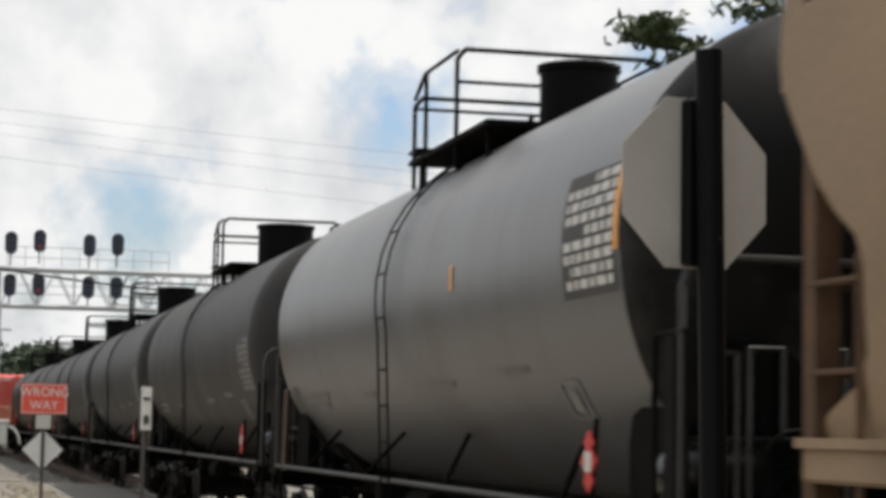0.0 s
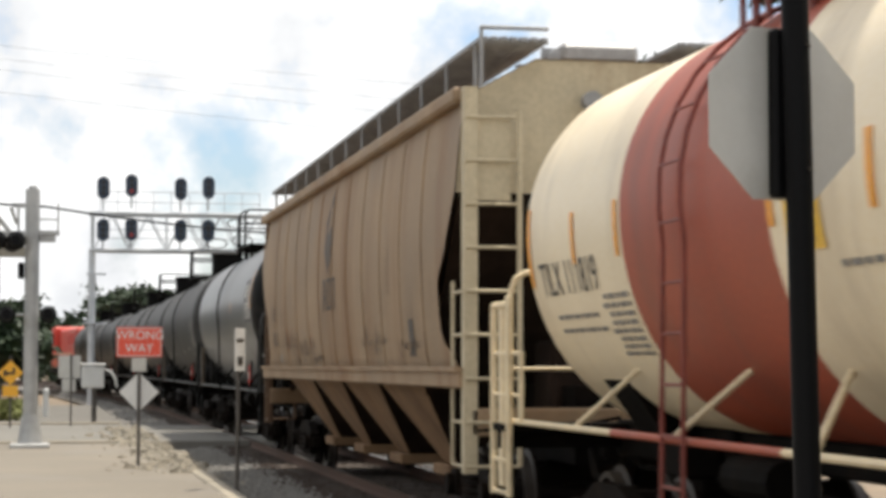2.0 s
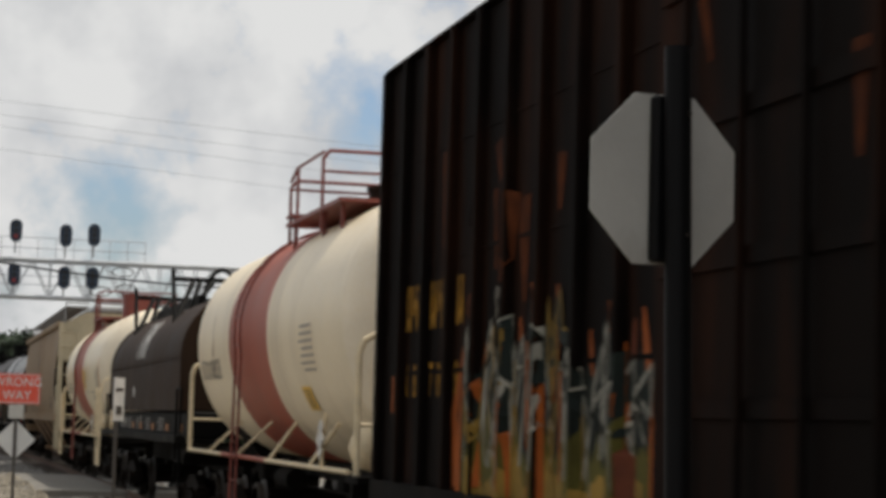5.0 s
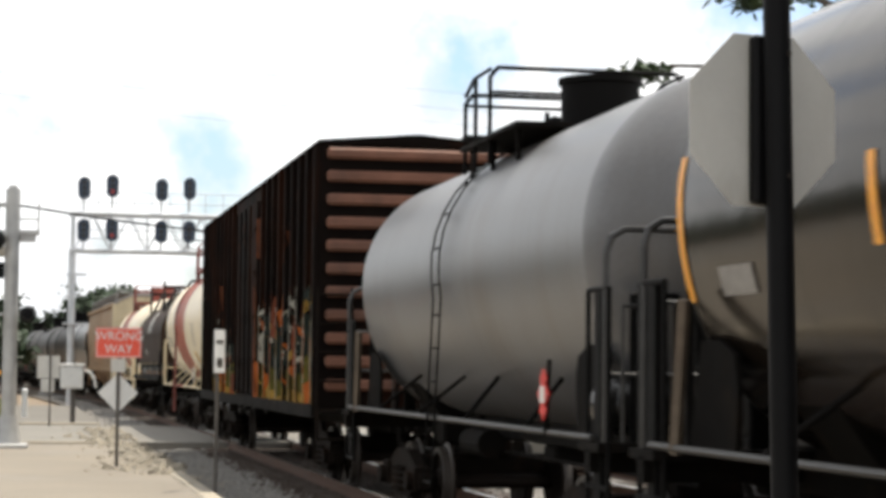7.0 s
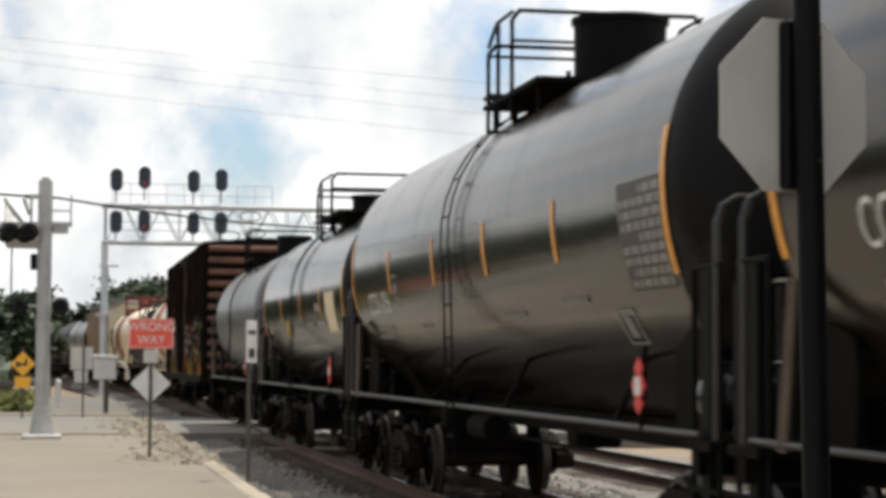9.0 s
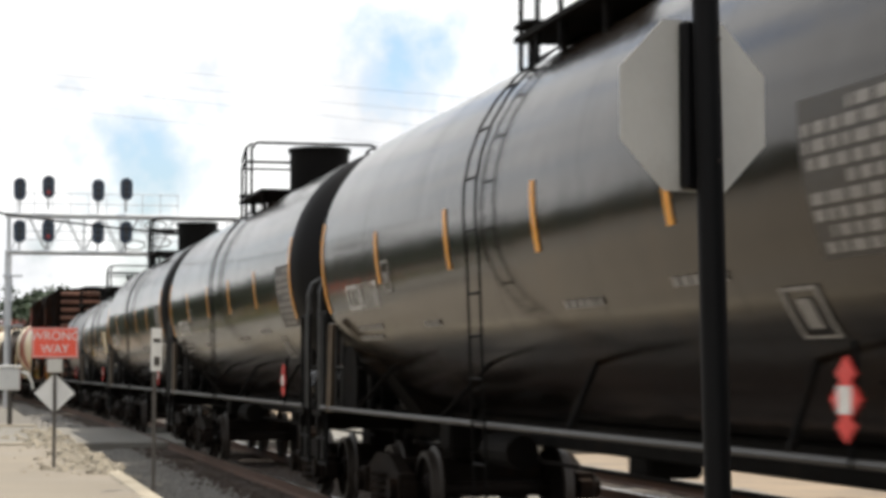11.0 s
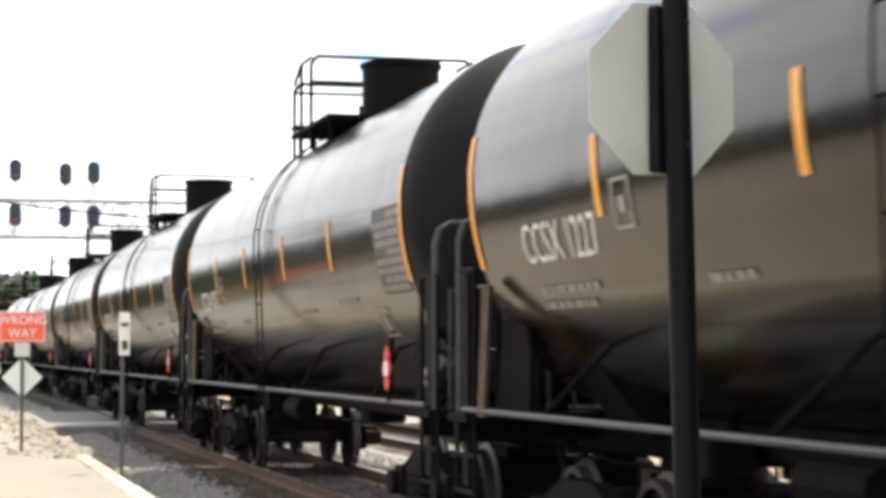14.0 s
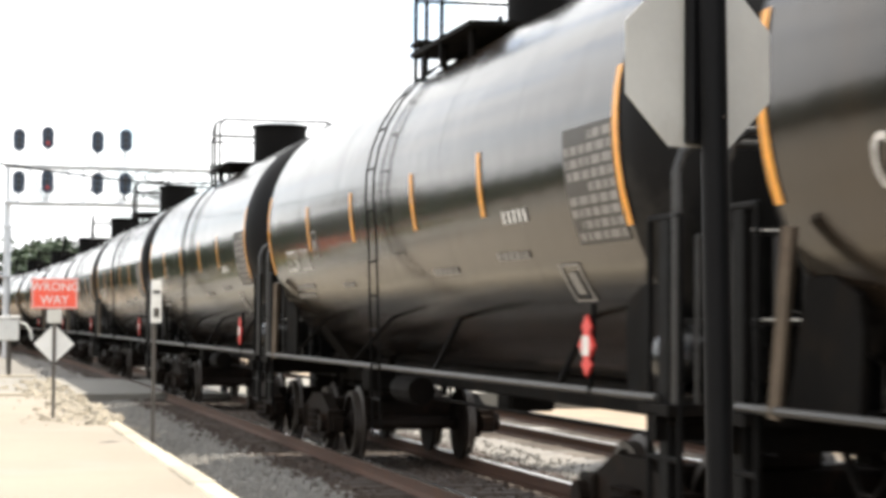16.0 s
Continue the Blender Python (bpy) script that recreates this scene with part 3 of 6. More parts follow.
        rod(bm, (-0.75 + 0.25 * math.cos(a), -h - 0.98, 1.45 + 0.25 * math.sin(a)), (-0.75 - 0.25 * math.cos(a), -h - 0.98, 1.45 - 0.25 * math.sin(a)), 0.013, 5)
    box(bm, -0.95, -0.55, -h - 0.93, -h - 0.76, 1.18, 1.65, 0.03)
    for v in bm.verts:
        v.co = Vector((-0.75 + (v.co.x + 0.75) * 0.8, v.co.y, 1.45 + (v.co.z - 1.45) * 0.8)) + (Vector((1.3, 0, 0.2)) if style == "cream" else Vector((0, 0, 0)))
    part("brake_wheel", bm, M_PIPE_DARK if style != "cream" else M_PIPE_CREAM, car)
    bm = bmesh.new()
    rod(bm, (-1.15, -h - 0.25, 1.36), (-0.2, -h - 0.25, 1.36), 0.24, 18)
    bmesh.ops.create_icosphere(bm, subdivisions=2, radius=0.24, matrix=Matrix.Translation((-1.15, -h - 0.25, 1.36)))
    part("air_reservoir", bm, M_RESERVOIR if style != "cream" else M_PIPE_CREAM, car, smooth=True)
    if style == "cream":
        bm = bmesh.new()
        rod(bm, (-1.45, band[0] - 0.3, 1.12), (-1.45, band[1] + 0.2, 1.12), 0.0295, 10)
        part("painted_rail_length", bm, M_BAND, car, "red painted stretch of handrail")
        for s in (-1, 1) if end_kind != "hoop" else ():
            y = s * (h + 0.95)
            bm = bmesh.new()
            box(bm, -1.53, -1.49, y - s * 0.42 - 0.07, y - s * 0.42 + 0.07, 1.08, 2.28, 0.008)
            part("end_post", bm, pipe_mat, car)
            bm = bmesh.new()
            pipe(bm, [(-1.47, y - s * 0.80, 1.10), (-1.47, y - s * 0.80, 1.74), (-1.47, y + s * 0.42, 1.74)], 0.024, 7)
            part("end_hoop", bm, pipe_mat, car)
            bm = bmesh.new()
            rod(bm, (-1.47, y - s * 0.80, 1.36), (-1.47, y + s * 0.42, 1.36), 0.02, 7)
            part("end_crossrail", bm, pipe_mat, car)
    # ladder on the near side and top platform with its railing
    top = zc + r
    lm = M_PIPE_DARK if style != "cream" else M_RED_FIT
    yl = 0.2 if style != "cream" else 1.1
    lw = 0.2 if style != "cream" else 0.24
    for dy in (-lw, lw):
        bm = bmesh.new()
        pts = [(-1.52, yl + dy, 0.40)] + [(-half_width(r, r * math.sin(radians(a))) - 0.08, yl + dy, zc + r * math.sin(radians(a))) for a in range(-14, 77, 10)]
        pipe(bm, pts, 0.011 if style != "cream" else 0.018, 6)
        part("ladder_rail", bm, lm, car)
    for k in range(11):
        if k < 6:
            z = 0.45 + 0.35 * k
            p = (-1.52 - (half_width(r, -0.25 * r) - 1.44) * (z - 0.4) / (zc - 0.25 * r - 0.4), z)
        else:
            a = radians(-8 + 16 * (k - 6))
            p = (-half_width(r, r * math.sin(a)) - 0.08, zc + r * math.sin(a))
        bm = bmesh.new()
        rod(bm, (p[0], yl - lw, p[1]), (p[0], yl + lw, p[1]), 0.012, 6)
        part("ladder_rung", bm, lm, car)
    pm = pipe_mat if style != "cream" else M_RED_FIT
    for s in (-1, 1):
        bm = bmesh.new()
        box(bm, s * 0.78 - 0.30, s * 0.78 + 0.30, gate[1] - 1.3, gate[0] + 0.1, top - 0.10, top - 0.05)
        for y in (gate[1] - 1.0, gate[1] + 0.1, gate[0] - 0.1):
            rod(bm, (s * 0.98, y, top - 0.40), (s * 0.98, y, top - 0.08), 0.03, 6)
        part("walkway", bm, pm if style == "cream" else M_UNDER, car)
    bm = bmesh.new()
    box(bm, -1.08, 1.08, gate[0] - 0.3, gate[0] + 0.09, top + 0.012, top + 0.05)
    part("cross_walk", bm, pm if style == "cream" else M_UNDER, car)
    zr, zm = top + 0.82 * tall, top + 0.50 * tall
    for y0, za in ((gate[0], zm + 0.12), (gate[1], zr)):
        bm = bmesh.new()
        pipe(bm, [(-1.04, y0, top - 0.35), (-1.04, y0, za - 0.1), (-0.96, y0, za), (0.96, y0, za), (1.04, y0, za - 0.1), (1.04, y0, top - 0.35)], 0.024, 7)
        part("cross_railing", bm, pm, car)
        bm = bmesh.new()
        pipe(bm, [(-1.04, y0, zm), (1.04, y0, zm)], 0.018, 6)
        part("middle_rail", bm, pm, car)
    for s in (-1, 1):
        bm = bmesh.new()
        pipe(bm, [(s * 1.04, gate[0], zm + 0.10), (s * 1.04, gate[0] - 0.45, zr - 0.02), (s * 1.04, gate[1], zr - 0.02)], 0.022, 6)
        part("side_rail", bm, pm, car)
        bm = bmesh.new()
        rod(bm, (s * 1.04, gate[0] - 0.5, top - 0.35), (s * 1.04, gate[0] - 0.5, zr - 0.02), 0.024, 6)
        part("rail_post", bm, pm, car)
    hd, ym = dome_h, (yd + gate[0]) / 2 + 0.15
    bm = bmesh.new()
    rod(bm, (0, yd, top - 0.1), (0, yd, top + hd - 0.06), dome_r, 32)
    rod(bm, (0, yd, top + hd - 0.06), (0, yd, top + hd), dome_r + 0.03, 32)
    box(bm, -0.1, 0.1, yd + dome_r - 0.02, yd + dome_r + 0.10, top + hd * 0.6, top + hd - 0.08, 0.02)
    part("valve_housing", bm, dome_mat, car, smooth=True)
    bm = bmesh.new()
    rod(bm, (0, ym, top - 0.1), (0, ym, top + 0.14), 0.27, 20)
    rod(bm, (0, ym, top + 0.14), (0, ym, top + 0.20), 0.32, 20)
    for k in range(6):
        rod(bm, (0.3 * math.cos(k * 1.047), ym + 0.3 * math.sin(k * 1.047), top + 0.05), (0.3 * math.cos(k * 1.047), ym + 0.3 * math.sin(k * 1.047), top + 0.27), 0.03, 6)
    part("manway", bm, dome_mat, car)
    # tapes, stencils, placard
    for y, a0, a1 in tapes:
        bm = bmesh.new()
        shell_patch(bm, r, zc, y - 0.05, y + 0.05, a0, a1, 8)
        part("reflective_tape", bm, M_ORANGE, car)
    if number:
        bm = bmesh.new()
        vs = words(bm, number[0], 0.43, 0.80)
        for v in vs:
            a = (number[2] + v.co.z) / r
            v.co = Vector((-half_width(r + 0.011, (r + 0.011) * math.sin(a)), number[1] - v.co.x, zc + (r + 0.011) * math.sin(a)))
        part("car_number", bm, number_mat or M_WHITE_MARK, car, "stencilled reporting marks")
    if number and style != "cream":
        bm = bmesh.new()
        for (ya, yb, aa, ab) in ((h - 3.66, h - 3.32, -10.5, -9.5), (h - 3.66, h - 3.32, -22, -21), (h - 3.66, h - 3.62, -22, -9.5), (h - 3.36, h - 3.32, -22, -9.5), (h - 3.55, h - 3.42, -18, -14)):
            shell_patch(bm, r, zc, ya, yb, aa, ab, 3)
        part("stencil_frame", bm, M_GREY_MARK, car)
    mk = M_GREY_MARK
    if panel:
        # dark stencilled table near the trailing seam, rows of unreadable print
        bm = bmesh.new()
        y0 = -h + 0.12
        for k in range(9):
            a0 = table_up - 1 - 3.3 * k
            widths = (0.5, 1.05, 1.05, 1.05, 0.6, 1.05, 1.05, 0.9, 1.05)
            x = 0.0
            rng = random.Random(k)
            while x < widths[k]:
                w = rng.uniform(0.08, 0.2)
                shell_patch(bm, r, zc, y0 + x, y0 + min(x + w, widths[k]), a0 - 2.3, a0, 2)
                x += w + 0.05
        part("data_table", bm, table_mat or (M_FAINT_MARK if style == "cream" else mk), car, "stencilled table of unreadable print")["kind"] = "stuff"
        if table_mat:
            bm = bmesh.new()
            shell_patch(bm, r, zc, y0 - 0.05, y0 + 1.12, table_up - 32, table_up, 8, lift=0.005)
            part("table_ground", bm, M_DARK_MARK, car, "black table background")
        elif style == "black":
            bm = bmesh.new()
            shell_patch(bm, r, zc, y0 - 0.03, y0 + 1.10, table_up - 31, table_up + 0.5, 8, lift=0.005)
            part("table_ground", bm, M_TABLE, car, "dull grey panel behind the print")
        lines = ((-h + 2.6, -33, 0.9), (-h + 5.0, -36, 0.9), (h - 2.6, -37, 1.3), (h - 2.4, -42, 1.2), (h - 5.2, -38, 0.6))
        if style == "cream":
            lines = ((h - 1.85, -33, 1.15), (h - 1.95, -38.5, 1.25), (-h + 3.4, -26, 0.5), (-h + 2.0, -26, 0.8), (-h + 2.0, -31, 0.6), (-h + 2.0, -34, 0.6), (-h + 2.1, -40, 0.5)) + tuple((h - 2.85, -27 - 3.2 * i, 0.62 - 0.04 * (i % 3)) for i in range(8))
        for yy, aa, ww in lines:
            bm = bmesh.new()
            rng = random.Random(int(ww * 100))
            x = 0.0
            while x < ww:
                w = rng.uniform(0.06, 0.2)
                shell_patch(bm, r, zc, yy + x, yy + x + w, aa, aa + (2.6 if style != "cream" else 1.7), 1)
                x += w + 0.04
            part("stencil_line", bm, mk, car)["kind"] = "stuff"
        bm = bmesh.new()
        for (ya, yb, aa, ab) in ((-h + 1.45, -h + 1.95, -50, -49), (-h + 1.45, -h + 1.95, -37, -36), (-h + 1.45, -h + 1.50, -50, -36), (-h + 1.90, -h + 1.95, -50, -36), (-h + 1.6, -h + 1.8, -47, -39)):
            shell_patch(bm, r, zc, ya, yb, aa, ab, 3)
        part("stencil_frame", bm, mk, car)
    bm = bmesh.new()
    for k, (z0, z1) in enumerate(((0.0, 0.0),)):
        v = [bm.verts.new(p) for p in ((0, 0, -0.15), (0, 0.19, 0), (0, 0, 0.15), (0, -0.19, 0))]
        w = [bm.verts.new((0.02, *c.co[1:])) for c in v]
        bm.faces.new(v); bm.faces.new(w[::-1])
        for i in range(4):
            bm.faces.new((v[i], v[(i + 1) % 4], w[(i + 1) % 4], w[i]))
    for dz in (0.15, -0.15):
        va = [bm.verts.new(p) for p in ((0.002, 0, dz - 0.10), (0.002, 0.12, dz), (0.002, 0, dz + 0.10), (0.002, -0.12, dz))]
        vb = [bm.verts.new((0.016, *q.co[1:])) for q in va]
        bm.faces.new(va); bm.faces.new(vb[::-1])
        for i in range(4):
            bm.faces.new((va[i], va[(i + 1) % 4], vb[(i + 1) % 4], vb[i]))
    pl = part("placard", bm, M_PLACARD if style != "cream" else M_WHITE_MARK, car, "red and white diamond hazard placard")
    pl.matrix_basis = pose(-1.50, -h + 0.78, 1.43) @ Matrix.Diagonal((1, 0.9, 0.86, 1))
    bm = bmesh.new()
    box(bm, -0.004, 0.0, -0.085, 0.085, -0.08, 0.08)
    part("placard_panel", bm, M_WHITE_MARK, pl).matrix_basis = pose(-0.001, 0, 0)
    bm = bmesh.new()
    rod(bm, (-1.47, -h + 0.78, 1.1), (-1.44, -h + 0.78, 1.72), 0.02, 6)
    part("placard_holder", bm, pipe_mat, car)
    return car


def tapes_for(length, full=True, steps=(3.15, 6.2, 9.0, 11.9)):
    h = length / 2
    out = [(h - 0.02, -27, 13), (-h + 0.02, -27, 13)] if full else []
    return out + [(y, -18, 2) for y in [h - d for d in steps] if y > -h + 1]


BLACK = "glossy black tank car with orange tape marks and stencils"
for k in range(8):
    number = ["CCSX 1056", "CCSX 1063", "CCSX 1117", "CCSX 1118", "CCSX 1071", "CCSX 1227", "CCSX 1212", "CCSX 1206"][k]
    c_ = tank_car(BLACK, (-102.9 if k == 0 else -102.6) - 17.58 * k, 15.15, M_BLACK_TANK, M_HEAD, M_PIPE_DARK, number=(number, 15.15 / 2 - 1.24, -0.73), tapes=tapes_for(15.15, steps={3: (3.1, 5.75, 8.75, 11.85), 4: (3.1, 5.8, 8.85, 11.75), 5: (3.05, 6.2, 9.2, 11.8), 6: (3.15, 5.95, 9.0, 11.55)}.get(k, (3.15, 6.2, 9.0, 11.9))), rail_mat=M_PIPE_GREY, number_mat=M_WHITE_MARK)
    if k in (5, 6):
        # a short row of unreadable white figures low on the shell
        for i in range(5):
            bm = bmesh.new()
            y0 = -15.15 / 2 + 3.05 - 0.15 * i
            shell_patch(bm, 1.54, 2.93, y0 - 0.10, y0 - 0.02, -21.5, -17.5, 3)
            part("white_figure", bm, M_WHITE_MARK, c_)
# dark tank car with a yellow panel, behind a short grey one
black_short = tank_car("dark grey-black tank car with a yellow panel and cream plate", -89.25, 11.7, M_BLACK_TANK, M_HEAD, M_PIPE_DARK, r=1.42, zc=2.74, tall=0.8, gate=(0.1, -1.8), yd=-0.05, dome_h=0.42, dome_r=0.42, tapes=tapes_for(11.7), rail_mat=M_PIPE_GREY, panel=False)
for nm, y0, y1, a0, a1, mm in (("yellow_panel", 1.5, 2.2, -30, -17, M_DULL_YELLOW), ("cream_plate", -4.9, -3.8, -29, -2, M_PIPE_CREAM), ("pale_plate", -3.0, -2.5, -14, -8, M_GREY_MARK), ("pale_plate", 4.6, 5.2, -26, -18, M_GREY_MARK), ("pale_plate", -2.0, -1.0, -24, -21, M_GREY_MARK), ("pale_plate", -3.6, -2.5, -24, -20, M_GREY_MARK)):
    bm = bmesh.new()
    shell_patch(bm, 1.42, 2.74, y0, y1, a0, a1, 6)
    part(nm, bm, mm, black_short)
tank_car("plain dirty grey tank car with a dark rear course", -76.1, 10.6, M_GREY_TANK, M_GREY_TANK, M_PIPE_DARK, r=1.38, zc=2.71, tall=0.8, dome_h=0.5, dome_r=0.40, panel=False, rail_mat=M_PIPE_GREY)
# cream cars with the red band
utl = tank_car("cream tank car with a wide red band round it", -40.75, 11.3, M_WHITE_TANK, M_WHITE_HEAD, M_PIPE_CREAM, r=1.45, zc=2.82, tall=0.8, gate=(0.0, -2.2), yd=-1.5, dome_r=0.30, panel=False, band=(-0.85, 2.4, M_BAND), dome_mat=M_RUST_AND_SHADE, style="cream", end_kind="hoop", rail_mat=M_PIPE_CREAM, number=("UTLX 000215", 5.35, -0.62), dome_h=0.32, number_mat=M_DARK_MARK)
tilx = tank_car("cream tank car with a wide red band and yellow panel", -11.3, 11.1, M_WHITE_TANK, M_WHITE_HEAD, M_PIPE_CREAM, r=1.45, zc=2.82, tall=0.86, gate=(0.95, -0.3), yd=-0.9, dome_h=0.6, band=(-0.55, 2.6, M_BAND), dome_mat=M_RED_FIT, style="cream", end_kind="step", rail_mat=M_PIPE_CREAM, number=("TILX 111819", 5.22, -0.60), number_mat=M_DARK_MARK, tapes=[(4.0, -14, 3), (2.72, -14, 3), (-0.62, -14, 3), (-2.15, -14, 3), (5.5, -20, 8), (-5.5, -22, 8)])
for car_, mm, y0 in ((tilx, M_YELLOW, -1.12), (utl, M_YELLOW, -2.9)):
    bm = bmesh.new()
    shell_patch(bm, 1.45, 2.82, y0 - 0.28, y0 + 0.28, -21 if car_ == tilx else -47, 0 if car_ == tilx else -33, 6)
    part("warning_panel", bm, mm, car_, "yellow warning panel")
    bm = bmesh.new()
    for k in range(6):
        a = (-2.5 if car_ == tilx else -35) - (3.1 if car_ == tilx else 2) * k
        shell_patch(bm, 1.45, 2.82, y0 - 0.21 + 0.02 * (k % 3), y0 + 0.21 - 0.03 * (k % 2), a - 0.8, a, 1, lift=0.016)
    part("panel_print", bm, M_STAIN, car_)
bm = bmesh.new()
for k in range(7):
    shell_patch(bm, 1.45, 2.82, -3.9, -3.2 + 0.05 * (k % 3), -5 - 3.4 * k, -3.6 - 3.4 * k, 2)
part("faded_lettering", bm, M_FAINT_MARK, utl)
bm = bmesh.new()
shell_patch(bm, 1.45, 2.82, 3.92, 3.96, -10, 13, 6)
shell_patch(bm, 1.45, 2.82, 3.96, 4.0, -20, -4, 6)
part("dark_drip", bm, M_STAIN, utl, "dark run down the cream paint")
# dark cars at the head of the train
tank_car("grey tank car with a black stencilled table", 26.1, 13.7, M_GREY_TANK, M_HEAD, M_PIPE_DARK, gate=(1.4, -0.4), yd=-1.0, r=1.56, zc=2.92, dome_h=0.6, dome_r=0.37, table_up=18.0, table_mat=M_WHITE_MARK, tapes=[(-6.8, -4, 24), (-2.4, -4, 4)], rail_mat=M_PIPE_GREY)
for k in range(5):
    y = 43.7 + 17.3 * k
    if k == 0:
        lead = tank_car("grimy dark grey tank car", y, 14.8, M_GREY_DIRTY, M_GREY_DIRTY, M_PIPE_DARK, rail_mat=M_PIPE_GREY, panel=True)
    else:
        c_ = copy_thing(lead, on_line(y - 7.4))
        TRAIN.append((c_, y - 7.4))


def loco(y_far):
    car = thing("locomotive", "red and black diesel locomotive", "locomotive")
    joins(car, y_far - 10)
    bm = bmesh.new()
    box(bm, -1.5, 1.5, -9.8, 9.8, 1.05, 1.45, 0.05)
    box(bm, -1.2, 1.2, -5, 3, 0.5, 1.1, 0.15)
    part("frame", bm, M_UNDER, car)
    bm = bmesh.new()
    box(bm, -1.05, 1.05, -9.0, 5.0, 1.45, 4.3, 0.12)
    for k in range(8):
        box(bm, -1.08, 1.08, -8.4 + 0.9 * k, -7.9 + 0.9 * k, 3.1, 3.9)
    part("hood", bm, M_LOCO_RED, car)
    bm = bmesh.new()
    box(bm, -1.5, 1.5, 5.0, 7.3, 1.45, 4.6, 0.15)
    part("cab", bm, M_LOCO_RED, car)
    bm = bmesh.new()
    box(bm, -1.05, 1.05, 7.3, 9.4, 1.45, 3.1, 0.15)
    part("nose", bm, M_LOCO_RED, car)
    bm = bmesh.new()
    for s in (-1, 1):
        box(bm, s * 1.50 - 0.02, s * 1.50 + 0.02, 5.4, 6.9, 3.2, 4.1)
    part("cab_window", bm, M_GLASS, car)
    for s in (-1, 1):
        bm = bmesh.new()
        pipe(bm, [(s * 1.45, -9.5, 2.5), (s * 1.45, 5.0, 2.5)], 0.03, 6)
        for k in range(8):
            rod(bm, (s * 1.45, -9.5 + 2.07 * k, 1.45), (s * 1.45, -9.5 + 2.07 * k, 2.5), 0.025, 6)
        part("handrail", bm, M_PIPE_CREAM, car)
        truck(car, s * 6.5)
        coupler(car, s * 9.7, s)


loco(136.0)


def hopper_car(y_far):
    """Covered grain hopper with bulging sides, open end bays, roof walk and discharge chutes."""
    L, h = 19.0, 9.5
    car = thing("covered_hopper_car", "weathered tan covered hopper car with rust streaks", "hopper car")
    joins(car, y_far - h)
    zt, zs = 4.40, 1.60

    def wall(z):
        t = (z - zs) / (zt - zs)
        return 1.50 + 0.11 * math.sin(math.pi * min(1, t * 1.02)) ** 0.8

    zz = [zs + (zt - zs) * i / 20 for i in range(21)]
    prof = [(-wall(z), z) for z in zz] + [(-0.75, 4.80), (0.75, 4.80)] + [(wall(z), z) for z in reversed(zz)]
    bm = bmesh.new()
    # side sheets stop short of the ends along a curved line, the roof runs on
    n = len(prof)

    def cut(z):
        return float(np.interp(z, (1.5, 1.68, 1.92, 2.53, 2.78, 3.4, 3.5), (0.1, 0.3, 0.95, 1.0, 0.6, 0.06, 0.0)))

    ys = [(-1, 0)] + [(0, k) for k in range(1, 12)] + [(1, 0)]
    rings = []
    for s, k in ys:
        ring = []
        for x, z in prof:
            e = (h + 0.03 if s > 0 else h - 0.55) - cut(z)
            y = s * e if s else -(h - 2.2) + (2 * h - 4.4) * (k - 1) / 10
            ring.append(bm.verts.new((x, y, z)))
        rings.append(ring)
    for a, b in zip(rings, rings[1:]):
        for i in range(n - 1):
            bm.faces.new((a[i], a[i + 1], b[i + 1], b[i]))
    part("side_and_roof_shell", bm, M_HOPPER, car, smooth=True)
    # end bays: steep slope sheets below a high end wall
    for s in (-1, 1):
        bm = bmesh.new()
        up = [(-wall(z) + 0.01, z) for z in (3.40, 4.0, zt)] + [(-0.75, 4.795), (0.75, 4.795)] + [(wall(z) - 0.01, z) for z in (zt, 4.0, 3.40)]
        v = [bm.verts.new((x, h + 0.01 if s > 0 else -(h - 0.57), z)) for x, z in up]
        bm.faces.new(v)
        part("end_wall", bm, M_HOPPER_END, car)
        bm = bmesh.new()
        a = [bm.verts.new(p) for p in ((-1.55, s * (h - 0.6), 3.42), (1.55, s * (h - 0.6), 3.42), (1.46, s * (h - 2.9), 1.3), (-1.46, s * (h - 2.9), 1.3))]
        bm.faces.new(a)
        part("slope_sheet", bm, M_RUST_AND_SHADE, car)
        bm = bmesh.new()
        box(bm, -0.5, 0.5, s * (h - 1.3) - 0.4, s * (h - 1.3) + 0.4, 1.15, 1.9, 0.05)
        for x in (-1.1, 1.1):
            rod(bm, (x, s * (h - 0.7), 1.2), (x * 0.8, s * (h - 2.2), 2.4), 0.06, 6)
        part("end_bracing", bm, M_RUST_AND_SHADE, car)
        # corner posts and ladders
        for sx in (-1, 1):
            bm = bmesh.new()
            box(bm, sx * 1.50 - 0.07, sx * 1.50 + 0.07, s * (h - 0.30) - 0.07, s * (h - 0.30) + 0.07, 0.55, 4.45)
            part("corner_post", bm, M_HOPPER_END if s < 0 else M_RUST_FRAME, car)
            bm = bmesh.new()
            for k in range(9):
                z = 0.62 + 0.44 * k
                pipe(bm, [(sx * 1.55, s * (h - 0.22), z), (sx * 1.0, s * (h - 0.22), z)], 0.018, 6)
                if k < 5:
                    pipe(bm, [(sx * 1.56, s * (h - 0.30), z), (sx * 1.56, s * (h - 0.86), z)], 0.018, 6)
            rod(bm, (sx * 1.0, s * (h - 0.22), 0.62), (sx * 1.0, s * (h - 0.22), 4.2), 0.03, 6)
            rod(bm, (sx * 1.56, s * (h - 0.86), 0.62), (sx * 1.56, s * (h - 0.86), 2.5), 0.022, 6)
            part("end_ladder", bm, M_HOPPER_END if s < 0 else M_RUST_FRAME, car)
            bm = bmesh.new()
            box(bm, sx * 1.3 - 0.22, sx * 1.3 + 0.22, s * (h - 0.28) - 0.01, s * (h - 0.28) + 0.01, 3.3, 4.15)
